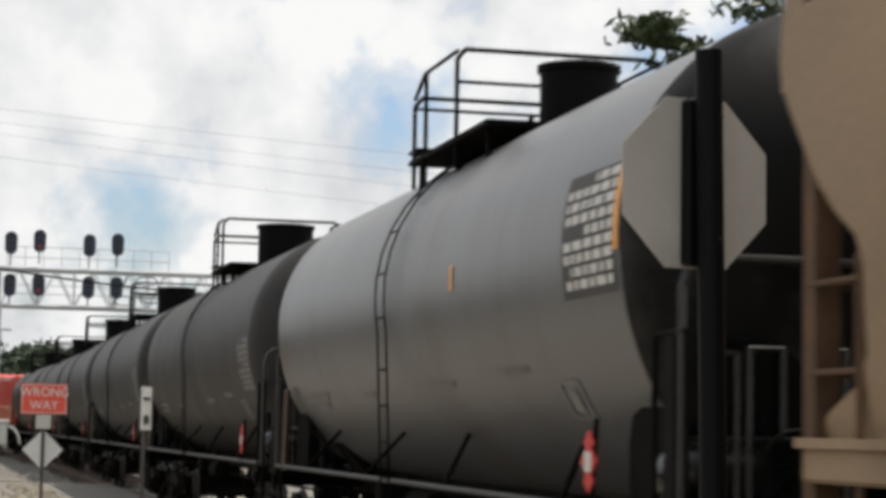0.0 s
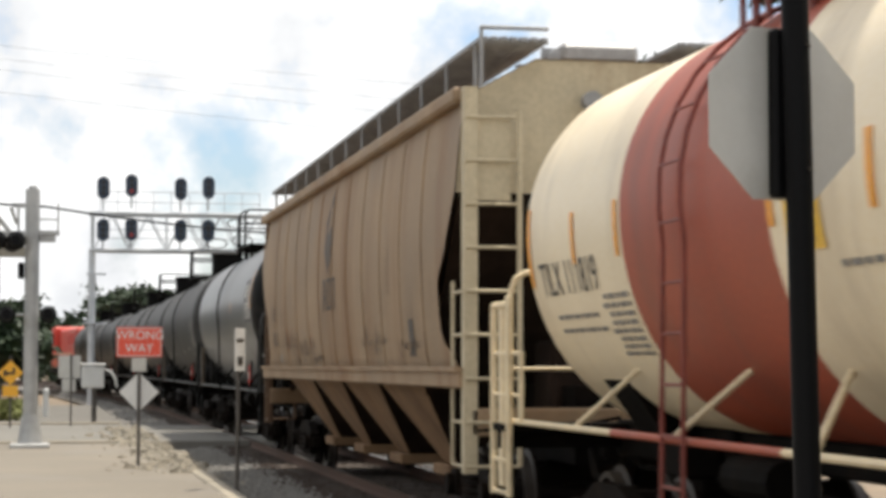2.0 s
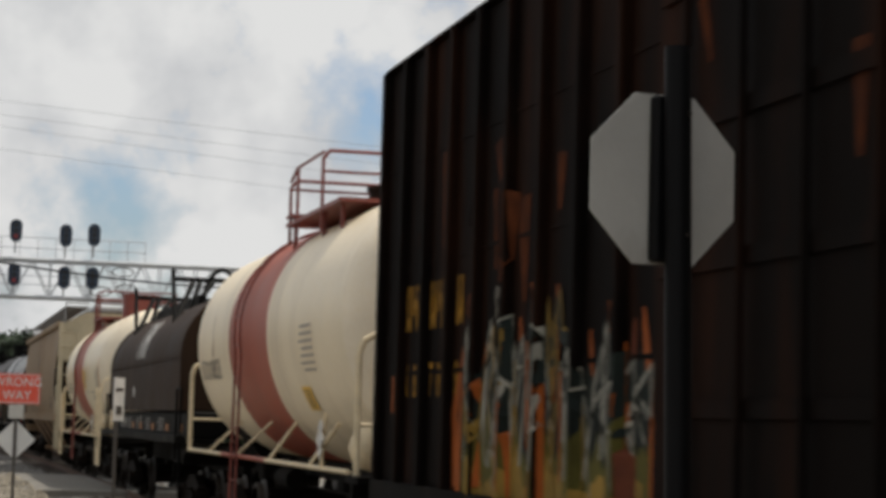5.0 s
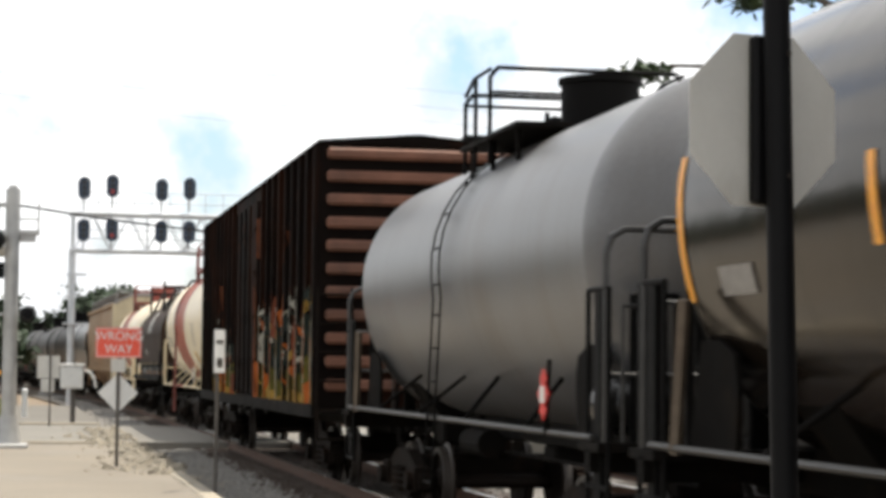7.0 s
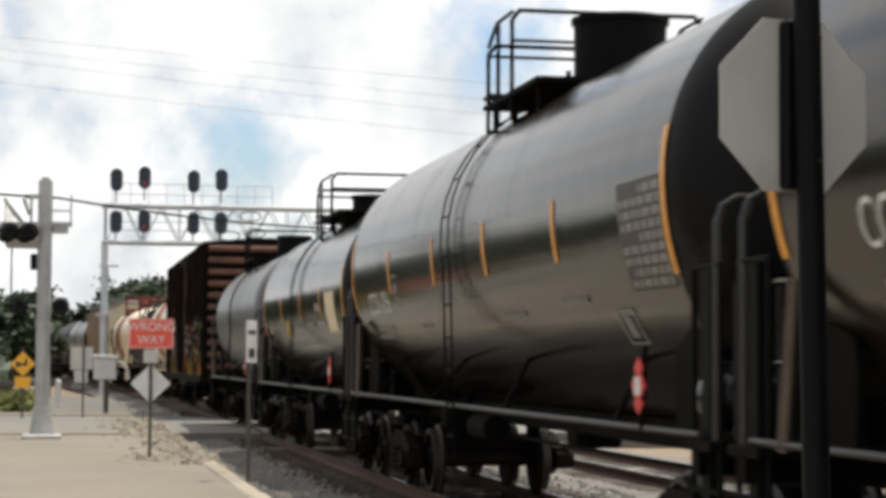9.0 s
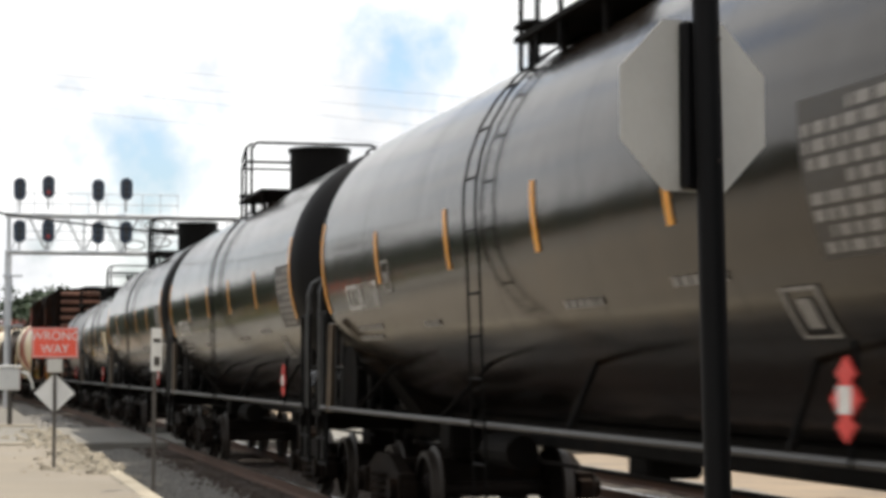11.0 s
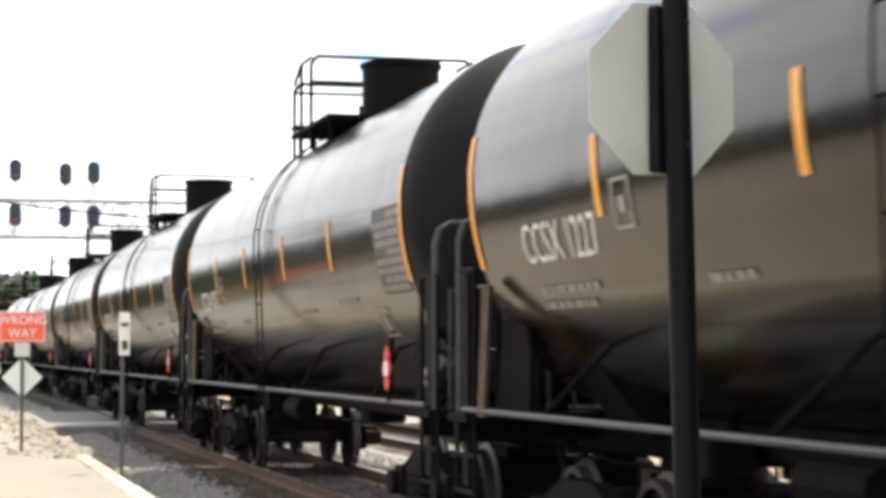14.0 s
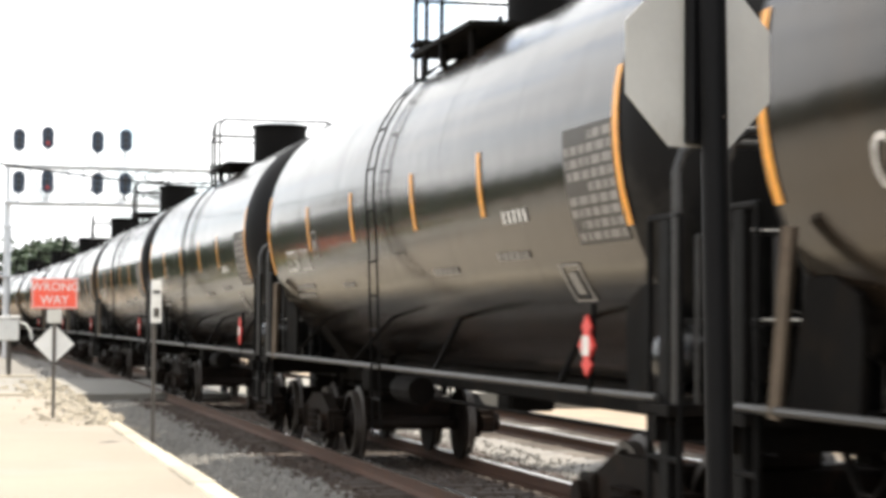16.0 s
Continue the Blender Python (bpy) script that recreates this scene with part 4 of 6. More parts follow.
            part("end_panel", bm, M_HOPPER_END, car)
        bm = bmesh.new()
        box(bm, -1.5, 1.5, s * (h - 0.35) - 0.12, s * (h - 0.35) + 0.12, 0.92, 1.2, 0.02)
        part("end_sill", bm, M_HOPPER, car)
        coupler(car, s * (h - 0.2), s)
        truck(car, s * (h - 2.2))
    # top chord, sills, vertical seams
    for s in (-1, 1):
        bm = bmesh.new()
        box(bm, s * 1.56 - 0.07, s * 1.56 + 0.07, -h + 0.5, h + 0.06, 4.32, 4.48, 0.03)
        part("top_chord", bm, M_HOPPER, car)
        bm = bmesh.new()
        box(bm, s * 1.52 - 0.09, s * 1.52 + 0.09, -h + 0.3, h - 0.3, 1.40, 1.62, 0.02)
        box(bm, s * 1.60 - 0.05, s * 1.60 + 0.05, -h + 0.3, h - 0.3, 1.57, 1.62)
        part("side_sill", bm, M_HOPPER, car)
        for k in range(11):
            y = -h + 2.4 + 1.42 * k
            bm = bmesh.new()
            ps = [(s * (wall(z) + 0.004), y, z) for z in zz[:-1]]
            for a, b in zip(ps, ps[1:]):
                rod(bm, a, b, 0.012, 4)
            part("side_seam", bm, M_HOPPER, car)
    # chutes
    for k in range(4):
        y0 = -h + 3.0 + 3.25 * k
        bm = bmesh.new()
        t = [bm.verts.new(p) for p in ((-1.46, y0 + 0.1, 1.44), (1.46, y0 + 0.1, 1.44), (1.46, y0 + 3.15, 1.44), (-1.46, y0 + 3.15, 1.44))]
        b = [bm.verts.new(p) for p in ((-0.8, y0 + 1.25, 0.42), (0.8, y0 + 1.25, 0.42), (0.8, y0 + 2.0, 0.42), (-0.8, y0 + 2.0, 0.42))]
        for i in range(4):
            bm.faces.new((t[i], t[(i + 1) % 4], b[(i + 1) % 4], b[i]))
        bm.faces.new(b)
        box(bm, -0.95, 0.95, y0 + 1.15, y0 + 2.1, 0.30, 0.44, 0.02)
        # shade between the chutes is painted onto their end and bottom faces
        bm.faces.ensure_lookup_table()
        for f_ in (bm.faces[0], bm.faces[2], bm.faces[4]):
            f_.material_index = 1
        part("discharge_chute", bm, [M_CHUTE, M_RUST_AND_SHADE], car)
    bm = bmesh.new()
    box(bm, -0.38, 0.38, -h + 0.4, h - 0.4, 0.62, 1.42)
    part("centre_sill", bm, M_UNDER, car)
    # roof walk and hatches
    for s in (-1, 1):
        bm = bmesh.new()
        for k in range(7):
            box(bm, s * 1.05 - 0.36 + 0.105 * k, s * 1.05 - 0.36 + 0.105 * k + 0.075, -h + 0.2, h + 0.15, 4.92, 4.96)
        for k in range(92):
            y = -h + 0.25 + 0.207 * k
            box(bm, s * 1.05 - 0.36, s * 1.05 + 0.36, y, y + 0.03, 4.90, 4.95)
        part("roof_walk", bm, M_GRATE, car)
        for k in range(13):
            bm = bmesh.new()
            y = -h + 0.5 + 1.5 * k
            rod(bm, (s * 1.40, y, 4.44), (s * 1.40, y, 4.92), 0.022, 5)
            part("walk_bracket", bm, M_GRATE, car)
    bm = bmesh.new()
    box(bm, -0.42, 0.42, -h + 0.75, h - 1.0, 4.80, 5.02, 0.05)
    for k in range(14):
        box(bm, -0.46, 0.46, -h + 1.4 + 1.2 * k, -h + 1.5 + 1.2 * k, 4.80, 5.05)
    part("trough_hatch", bm, M_GRATE, car)
    bm = bmesh.new()
    pipe(bm, [(-1.4, -h + 0.2, 4.45), (-1.4, -h + 0.2, 5.05), (-0.7, -h + 0.2, 5.05)], 0.022, 6)
    part("end_grab_iron", bm, M_GRATE, car)
    bm = bmesh.new()
    rod(bm, (-0.2, -h + 0.3, 4.35), (-0.2, -h + 0.45, 4.35), 0.10, 14)
    part("end_port", bm, M_GRATE, car)

    # marks: a leaf-shaped emblem, three blocky initials, stencil bars, dark scrawls
    def plate(name, ya, yb, za, zb, mm, lift=0.008, slant=0.0):
        bm = bmesh.new()
        k = 5
        lo = [bm.verts.new((-(wall(za + (zb - za) * i / k) + lift), ya + slant * i / k, za + (zb - za) * i / k)) for i in range(k + 1)]
        hi = [bm.verts.new((-(wall(za + (zb - za) * i / k) + lift), yb + slant * i / k, za + (zb - za) * i / k)) for i in range(k + 1)]
        for i in range(k):
            bm.faces.new((lo[i], lo[i + 1], hi[i + 1], hi[i]))
        return part(name, bm, mm, car)

    yc = 0.3
    bm = bmesh.new()
    pts = [(0.05, 2.96), (-0.36, 3.4), (-0.36, 3.8), (-0.2, 4.22), (0.34, 3.75), (0.42, 3.3), (0.25, 3.12)]
    vs = [bm.verts.new((-(wall(z) + 0.009), yc + y, z)) for y, z in pts]
    bm.faces.new(vs)
    part("leaf_emblem", bm, M_DARK_MARK, car, "faded dark leaf-shaped emblem")
    plate("emblem_line", yc - 0.06, yc, 3.0, 4.1, M_HOPPER, 0.014)
    for k in range(3):
        ya = yc + 0.62 - 0.46 * k
        plate("initial_stroke", ya - 0.06, ya, 2.44, 2.90, M_DARK_MARK, 0.008, -0.08 if k == 0 else 0)
        plate("initial_stroke", ya - 0.34, ya - 0.28, 2.44, 2.90, M_DARK_MARK, 0.008, 0.08 if k == 0 else 0)
        if k < 2:
            plate("initial_bar", ya - 0.28, ya - 0.06, 2.60 if k == 0 else 2.44, 2.65 if k == 0 else 2.49, M_DARK_MARK, 0.010)
        plate("initial_bar", ya - 0.27, ya - 0.07, 2.85, 2.90, M_DARK_MARK, 0.010)
    for y, z, w, hh in ((-6.4, 1.74, 0.28, 0.42), (6.7, 1.68, 0.22, 0.14)):
        plate("stencil_bar", y, y + w, z, z + hh, M_DARK_MARK if z > 1.7 else M_GREY_MARK)
    bm = bmesh.new()
    for v in words(bm, "ADMX", 0.36, 0.72):
        z = 2.42 + v.co.z
        v.co = Vector((-(wall(z) + 0.009), 7.75 - v.co.x, z))
    part("reporting_mark", bm, M_SCRAWL, car, "faded stencilled letters")
    bm = bmesh.new()
    for v in words(bm, "63510", 0.34, 0.9):
        z = 1.98 + v.co.z
        v.co = Vector((-(wall(z) + 0.009), 7.75 - v.co.x, z))
    part("car_number", bm, M_DARK_MARK, car, "dark stencilled number")
    rng = random.Random(5)
    # scrawled words: clusters of thin dark marks, and rust runs below seams
    for (ya, n, zc_, hh) in ((6.1, 7, 1.95, 0.34), (4.9, 6, 1.86, 0.36), (3.7, 9, 1.84, 0.26), (2.4, 8, 1.74, 0.2), (-2.6, 10, 1.92, 0.24), (-5.4, 6, 1.86, 0.2)):
        y = ya
        line = []
        for k in range(n):
            w = rng.uniform(0.06, 0.34)
            up, lo = zc_ + hh * rng.choice((0.15, 0.25, 0.4, 0.9)) * (1.0 if k else 1.4), zc_ - hh * rng.choice((0.0, 0.1, 0.15, 0.6))
            for q in range(6):
                a = 1.05 * q
                line.append((y - w * (q / 6) + 0.05 * math.sin(a * 1.0), (up + lo) / 2 + (up - lo) / 2 * math.cos(a) + rng.uniform(-0.02, 0.02)))
            y -= w
        bm = bmesh.new()
        last = None
        for k, (py, pz) in enumerate(line):
            qy, qz = line[min(k + 1, len(line) - 1)]
            oy, oz = line[max(k - 1, 0)]
            d = Vector((qy - oy, qz - oz))
            d = Vector((-d.y, d.x)).normalized() * rng.uniform(0.005, 0.024)
            two = [bm.verts.new((-(wall(max(zs, pz + j * d.y)) + 0.012), py + j * d.x, pz + j * d.y)) for j in (1, -1)]
            if last:
                bm.faces.new((last[0], last[1], two[1], two[0]))
            last = two
        part("scrawl", bm, M_SCRAWL, car, "faded handwritten spray scrawl")
    for k in range(34):
        y, z = rng.uniform(-7.6, 8.0), rng.uniform(1.6, 2.6)
        plate("rust_run", y, y + rng.uniform(0.01, 0.04), z, z + rng.uniform(0.15, 0.7), M_STAIN, 0.006, rng.uniform(-0.03, 0.03))
    for k in range(4):
        y, z = rng.uniform(2.5, 6.2), rng.uniform(1.7, 2.1)
        plate("orange_tag", y, y + 0.035, z, z + rng.uniform(0.2, 0.4), G_COL[2], 0.009, rng.uniform(-0.1, 0.1))
    return car


hopper_car(9.7)


def coil_car(y_far):
    """Coil car: one rounded dark hood on a low frame, with lifting brackets on top."""
    L, h = 13.4, 6.7
    car = thing("coil_car", "dark brown hooded coil car with white initials", "coil car")
    joins(car, y_far - h)
    zb, zk = 1.74, 2.66
    prof = [(-1.45, zb), (-1.45, zk)] + [(-1.45 * math.cos(radians(a)), zk + 1.22 * math.sin(radians(a))) for a in range(10, 180, 10)] + [(1.45, zk), (1.45, zb)]
    bm = bmesh.new()
    prism(bm, prof, -h + 0.35, h - 0.35)
    part("hood", bm, M_COIL, car, smooth=True)
    for k in (0, 8):
        bm = bmesh.new()
        y = -h + 0.36 + (2 * h - 0.72) * k / 8
        for (a, b) in zip(prof, prof[1:]):
            rod(bm, (a[0] * 1.002, y, a[1]), (b[0] * 1.002, y, b[1]), 0.028 if k in (0, 8) else 0.012, 5)
        part("hood_rib", bm, M_COIL, car)
    for s in (-1, 1):
        bm = bmesh.new()
        box(bm, s * 1.455 - 0.02, s * 1.455 + 0.02, -h + 0.4, h - 0.4, zk - 0.03, zk + 0.03)
        part("hood_rail", bm, M_COIL, car)
    bm = bmesh.new()
    box(bm, -1.35, 1.35, -h, h, 1.28, 1.72, 0.03)
    part("trough_body", bm, M_COIL_BODY, car)
    for s in (-1, 1):
        bm = bmesh.new()
        box(bm, s * 1.5 - 0.1, s * 1.5 + 0.1, -h - 0.2, h + 0.2, 1.2, 1.32)
        box(bm, s * 1.2 - 0.3, s * 1.2 + 0.3, -h - 0.2, h + 0.2, 1.22, 1.27)
        part("side_walkway", bm, M_COIL_BODY, car)
        coupler(car, s * (h + 0.2), s)
        truck(car, s * (h - 1.6))
        for sx in (-1, 1):
            bm = bmesh.new()
            pipe(bm, [(sx * 1.5, s * (h + 0.1), 0.5), (sx * 1.5, s * (h + 0.1), 2.1), (sx * 1.5, s * (h - 0.5), 2.1), (sx * 1.5, s * (h - 0.5), 0.5)], 0.022, 6)
            for z in (0.5, 0.9):
                rod(bm, (sx * 1.5, s * (h + 0.1), z), (sx * 1.5, s * (h - 0.5), z), 0.02, 6)
            part("end_ladder", bm, M_PIPE_DARK, car)
    bm = bmesh.new()
    box(bm, -0.4, 0.4, -h, h, 0.7, 1.15)
    part("centre_sill", bm, M_UNDER, car)
    # stacking brackets: an open trestle at each third of the hood
    zt = zk + 1.22
    for sx in (-1, 1):
        bm = bmesh.new()
        box(bm, sx * 0.62 - 0.05, sx * 0.62 + 0.05, -2.3, 4.7, zt - 0.14, zt + 0.05, 0.01)
        part("ridge_beam", bm, M_COIL_BODY, car)
    for y in (5.3, -1.6):
        bm = bmesh.new()
        box(bm, -1.05, 1.05, y + 0.42, y + 0.54, 4.24, 4.33, 0.01)
        part("bracket_beam", bm, M_COIL_BODY, car)
        for sx in (-1, 1):
            for xa, xb, ya in ((1.04, 1.12, -0.72), (0.62, 1.08, -0.68), (0.50, 0.74, -0.2), (0.22, 0.70, -0.25)):
                bm = bmesh.new()
                zf = zk + 1.22 * math.sqrt(max(0.0, 1 - (xb / 1.45) ** 2)) - 0.03
                rod(bm, (sx * xa, y + 0.48, 4.30 + (0.16 if xa > 1 else 0)), (sx * xb, y + ya, zf), 0.05, 6)
                part("bracket_leg", bm, M_COIL_BODY, car, "black steel stacking bracket leg")
    bm = bmesh.new()
    pipe(bm, [(0.25 * math.cos(radians(a)) , -0.4 - 0.55 * math.cos(radians(a)), zt + 0.05 + 0.62 * math.sin(radians(a))) for a in range(0, 181, 20)], 0.045, 6)
    part("lifting_eye", bm, M_COIL_BODY, car)
    # three tall slanted white initials as plain blocks on the curve
    for k in range(3):
        bm = bmesh.new()
        for (u0, u1, a0, a1) in (((0, 0.13, 5, 42), (0.24, 0.38, 5, 42), (0.1, 0.27, 21, 28)) if k else ((0.0, 0.15, 5, 42), (-0.14, 0.3, 38, 43))):
            rows_ = []
            for a in [a0 + (a1 - a0) * i / 6 for i in range(7)]:
                x, z = -1.458 * math.cos(radians(a)), zk + 1.228 * math.sin(radians(a))
                y = 1.1 - 0.56 * k
                rows_.append((bm.verts.new((x, y - u0 - 0.002 * a, z)), bm.verts.new((x, y - u1 - 0.002 * a, z))))
            for a, b in zip(rows_, rows_[1:]):
                bm.faces.new((a[0], a[1], b[1], b[0]))
        part("white_initial", bm, M_WHITE_MARK, car)
    # a row of unreadable figures, lines of small print and orange reflectors along the trough
    def bar(y, z, w, hh, mm):
        bm = bmesh.new()
        box(bm, -1.357, -1.349, y, y + w, z, z + hh)
        part("side_mark", bm, mm, car)

    for k in range(6):
        bar(4.78 - 0.25 * k, 1.38, 0.055, 0.22, M_GREY_MARK)
        bar(4.66 - 0.25 * k, 1.38 + 0.09 * (k % 2), 0.05, 0.22 - 0.09 * (k % 2), M_GREY_MARK)
    for y, w in ((2.55, 0.7), (1.1, 0.45), (-0.9, 0.7), (-3.2, 0.9)):
        for k in range(4):
            bar(y + 0.04 * (k % 3), 1.38 + 0.062 * k, w - 0.08 * (k % 2), 0.03, M_GREY_MARK)
    bar(0.66, 1.5, 0.16, 0.14, M_GREY_MARK)
    for y in (5.9, 2.02, 0.52, -1.6, -3.9, -5.9):
        bar(y, 1.37, 0.36, 0.13, M_DIM_ORANGE)
    for y, z, mm in ((5.4, 2.0, M_YELLOW), (1.2, 2.02, M_WHITE_MARK)):
        bm = bmesh.new()
        box(bm, -1.457, -1.449, y, y + 0.22, z, z + 0.18)
        part("side_mark", bm, mm, car)
    return car


coil_car(-25.75)


def box_car(y_far):
    """High-cube boxcar: ribbed dark sides with graffiti, plug doors, corrugated ends."""
    L, h = 18.6, 9.3
    car = thing("boxcar", "dark brown ribbed boxcar with graffiti", "boxcar")
    joins(car, y_far - h)
    zb, zt = 1.05, 4.92
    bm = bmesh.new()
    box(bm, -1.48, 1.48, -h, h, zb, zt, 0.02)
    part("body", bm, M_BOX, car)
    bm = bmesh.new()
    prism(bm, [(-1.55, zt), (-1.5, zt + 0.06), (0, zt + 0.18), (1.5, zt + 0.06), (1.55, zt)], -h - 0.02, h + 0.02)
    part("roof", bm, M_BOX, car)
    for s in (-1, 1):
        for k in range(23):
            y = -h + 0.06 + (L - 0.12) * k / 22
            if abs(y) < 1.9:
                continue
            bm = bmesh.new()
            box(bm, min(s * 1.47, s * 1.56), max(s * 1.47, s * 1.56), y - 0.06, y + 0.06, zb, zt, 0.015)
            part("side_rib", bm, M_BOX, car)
        bm = bmesh.new()
        box(bm, min(s * 1.47, s * 1.55), max(s * 1.47, s * 1.55), -1.8, 1.8, zb + 0.1, zt - 0.25, 0.02)
        door = part("plug_door", bm, M_BOX, car)
        for z in (1.7, 2.5, 3.3, 4.1):
            bm = bmesh.new()
            box(bm, min(s * 1.552, s * 1.575), max(s * 1.552, s * 1.575), -1.7, 1.7, z, z + 0.1)
            part("door_beam", bm, M_BOX, door)
        for y in (-1.2, -0.4, 0.4, 1.2):
            bm = bmesh.new()
            rod(bm, (s * 1.60, y, zb + 0.1), (s * 1.60, y, zt - 0.3), 0.025, 6)
            part("lock_rod", bm, M_BOX, door)
        bm = bmesh.new()
        box(bm, min(s * 1.45, s * 1.57), max(s * 1.45, s * 1.57), -h, h, zb - 0.14, zb + 0.05)
        part("side_sill", bm, M_UNDER, car)
        bm = bmesh.new()
        for k in range(11):
            z = zb + 0.25 + 0.34 * k
            vs = box(bm, -1.38, 1.38, min(s * h, s * (h + 0.10)), max(s * h, s * (h + 0.10)), z, z + 0.17, 0.04)
        part("end_corrugation", bm, M_BOX_END, car, "rust-red corrugated end wall")
        coupler(car, s * (h + 0.1), s)
        truck(car, s * (h - 2.3))
        for sx in (-1, 1):
            bm = bmesh.new()
            for k in range(6):
                z = 0.6 + 0.42 * k
                pipe(bm, [(sx * 1.5, s * (h + 0.14), z), (sx * 1.0, s * (h + 0.14), z)], 0.018, 6)
            for x in (1.0, 1.5):
                rod(bm, (sx * x, s * (h + 0.14), 0.6), (sx * x, s * (h + 0.14), 2.8), 0.025, 6)
            part("end_ladder", bm, M_TRUCK, car)
    bm = bmesh.new()
    box(bm, -0.4, 0.4, -h, h, 0.7, 1.05)
    part("centre_sill", bm, M_UNDER, car)
    # worn yellow marks between the ribs: plain bars above, the number below
    rng = random.Random(8)
    for k, y in enumerate((h - 0.98, h - 1.22, h - 1.86, h - 2.10, h - 2.74)):
        bm = bmesh.new()
        box(bm, -1.488, -1.483, y - 0.17, y - 0.12, 2.44, 2.84)
        box(bm, -1.488, -1.483, y - 0.05, y, 2.44 + 0.14 * (k % 2), 2.84)
        box(bm, -1.487, -1.4835, y - 0.14, y - 0.03, 2.64 if k % 2 else 2.48, 2.72 if k % 2 else 2.56)
        part("yellow_mark", bm, M_OLD_YELLOW, car)
    for k, text in enumerate(("1", "8", "7", "0", "9", "5")):
        bm = bmesh.new()
        for v in words(bm, text, 0.42, 0.62):
            v.co = Vector((-1.487, h - 1.0 - 0.27 * (k % 2) - 0.845 * (k // 2) - v.co.x, 1.86 + v.co.z))
        part("car_number", bm, M_OLD_YELLOW, car)
    for s in (-1, 1):
        for z in (2.05, 3.0, 3.95):
            for ya, yb in ((-h + 0.1, -1.9), (1.9, h - 0.1)):
                bm = bmesh.new()
                box(bm, min(s * 1.478, s * 1.49), max(s * 1.478, s * 1.49), ya, yb, z, z + 0.035)
                part("panel_seam", bm, M_BOX, car)
    bm = bmesh.new()
    box(bm, -1.487, -1.483, h - 0.62, h - 0.48, 1.72, 2.05)
    part("orange_mark", bm, G_COL[2], car)
    # graffiti sprayed over panels and ribs alike
    ribs = [-h + 0.06 + (L - 0.12) * k / 22 for k in range(23)]

    def skin(y, lift):
        if abs(y) < 1.85:
            return -(1.552 + lift)
        return -((1.562 if min(abs(y - q) for q in ribs) < 0.065 else 1.482) + lift)

    def stroke(pts, w, mm, lift, w_end=None):
        fine = []
        for (y0, z0), (y1, z1) in zip(pts, pts[1:]):
            n = max(1, int(math.hypot(y1 - y0, z1 - z0) / 0.06))
            fine += [(y0 + (y1 - y0) * i / n, z0 + (z1 - z0) * i / n) for i in range(n)]
        fine.append(pts[-1])
        bm = bmesh.new()
        last = None
        for i, (y, z) in enumerate(fine):
            p, q = fine[max(0, i - 1)], fine[min(len(fine) - 1, i + 1)]
            d = Vector((q[0] - p[0], q[1] - p[1]))
            ww = w + ((w_end if w_end is not None else w) - w) * i / len(fine)
            e = Vector((-d.y, d.x)).normalized() * ww / 2
            pair = [bm.verts.new((skin(y + s * e.x, lift), y + s * e.x, z + s * e.y)) for s in (1, -1)]
            if last:
                bm.faces.new((last[0], last[1], pair[1], pair[0]))
            last = pair
        part("graffiti_stroke", bm, mm, car)

    def fill(y0, y1, zlo, top, mm, lift):
        bm = bmesh.new()
        n = int((y1 - y0) / 0.05)
        lo, hi = [], []
        for i in range(n + 1):
            y = y0 + (y1 - y0) * i / n
            lo.append(bm.verts.new((skin(y, lift), y, zlo)))
            hi.append(bm.verts.new((skin(y, lift), y, max(zlo + 0.02, top(y)))))
        for i in range(n):
            bm.faces.new((lo[i], lo[i + 1], hi[i + 1], hi[i]))
        part("graffiti_fill", bm, mm, car)

    rng = random.Random(8)
    for (ya, yb, zt_) in ((2.0, 6.3, 2.42), (-8.9, -1.9, 2.74)):
        # orange flames behind, dark letter bodies, olive and yellow low down
        y = yb + 0.15
        while y > ya - 0.1:
            z1 = zt_ + rng.uniform(-0.25, 0.25)
            stroke([(y, 1.15), (y + rng.uniform(-0.12, 0.12), (1.15 + z1) / 2), (y + rng.uniform(-0.2, 0.2), z1)], rng.uniform(0.14, 0.34), G_COL[2 if rng.random() < 0.6 else 5], 0.002, 0.02)
            y -= rng.uniform(0.22, 0.5)
        fill(ya, yb, 1.08, lambda y: zt_ - 0.50 + 0.34 * noise.noise((y * 2.3, 0.4, 0)) + 0.30 * noise.noise((y * 6.7, 2.1, 0)), G_COL[3], 0.004)
        fill(ya, yb, 1.08, lambda y: 1.58 + 0.34 * noise.noise((y * 2.9, 5.4, 0)) + 0.30 * noise.noise((y * 8.3, 7.1, 0)), G_COL[1], 0.006)
        fill(ya + 0.1, yb - 0.1, 1.08, lambda y: 1.24 + 0.26 * noise.noise((y * 3.7, 9.4, 0)) + 0.22 * noise.noise((y * 9.3, 3.1, 0)), G_COL[4], 0.008)
        for y in (yb + 0.1, ya + 0.4, (ya + yb) / 2, yb - 1.3):
            stroke([(y, 1.08), (y + rng.uniform(-0.06, 0.06), 1.5), (y + rng.uniform(-0.1, 0.1), rng.uniform(1.7, 2.1))], rng.uniform(0.12, 0.24), G_COL[2], 0.010, 0.04)
        # pale jagged outlines in two sizes, with drips
        for wide in (1.0, 0.55):
            y = yb - 0.1
            while y > ya + 0.25:
                w, top_ = rng.uniform(0.38, 0.62) * wide, zt_ + rng.uniform(-0.62, 0.30) - 0.35 * (1 - wide)
                low = rng.uniform(1.25, 1.75)
                lean = rng.uniform(-0.25, 0.25)
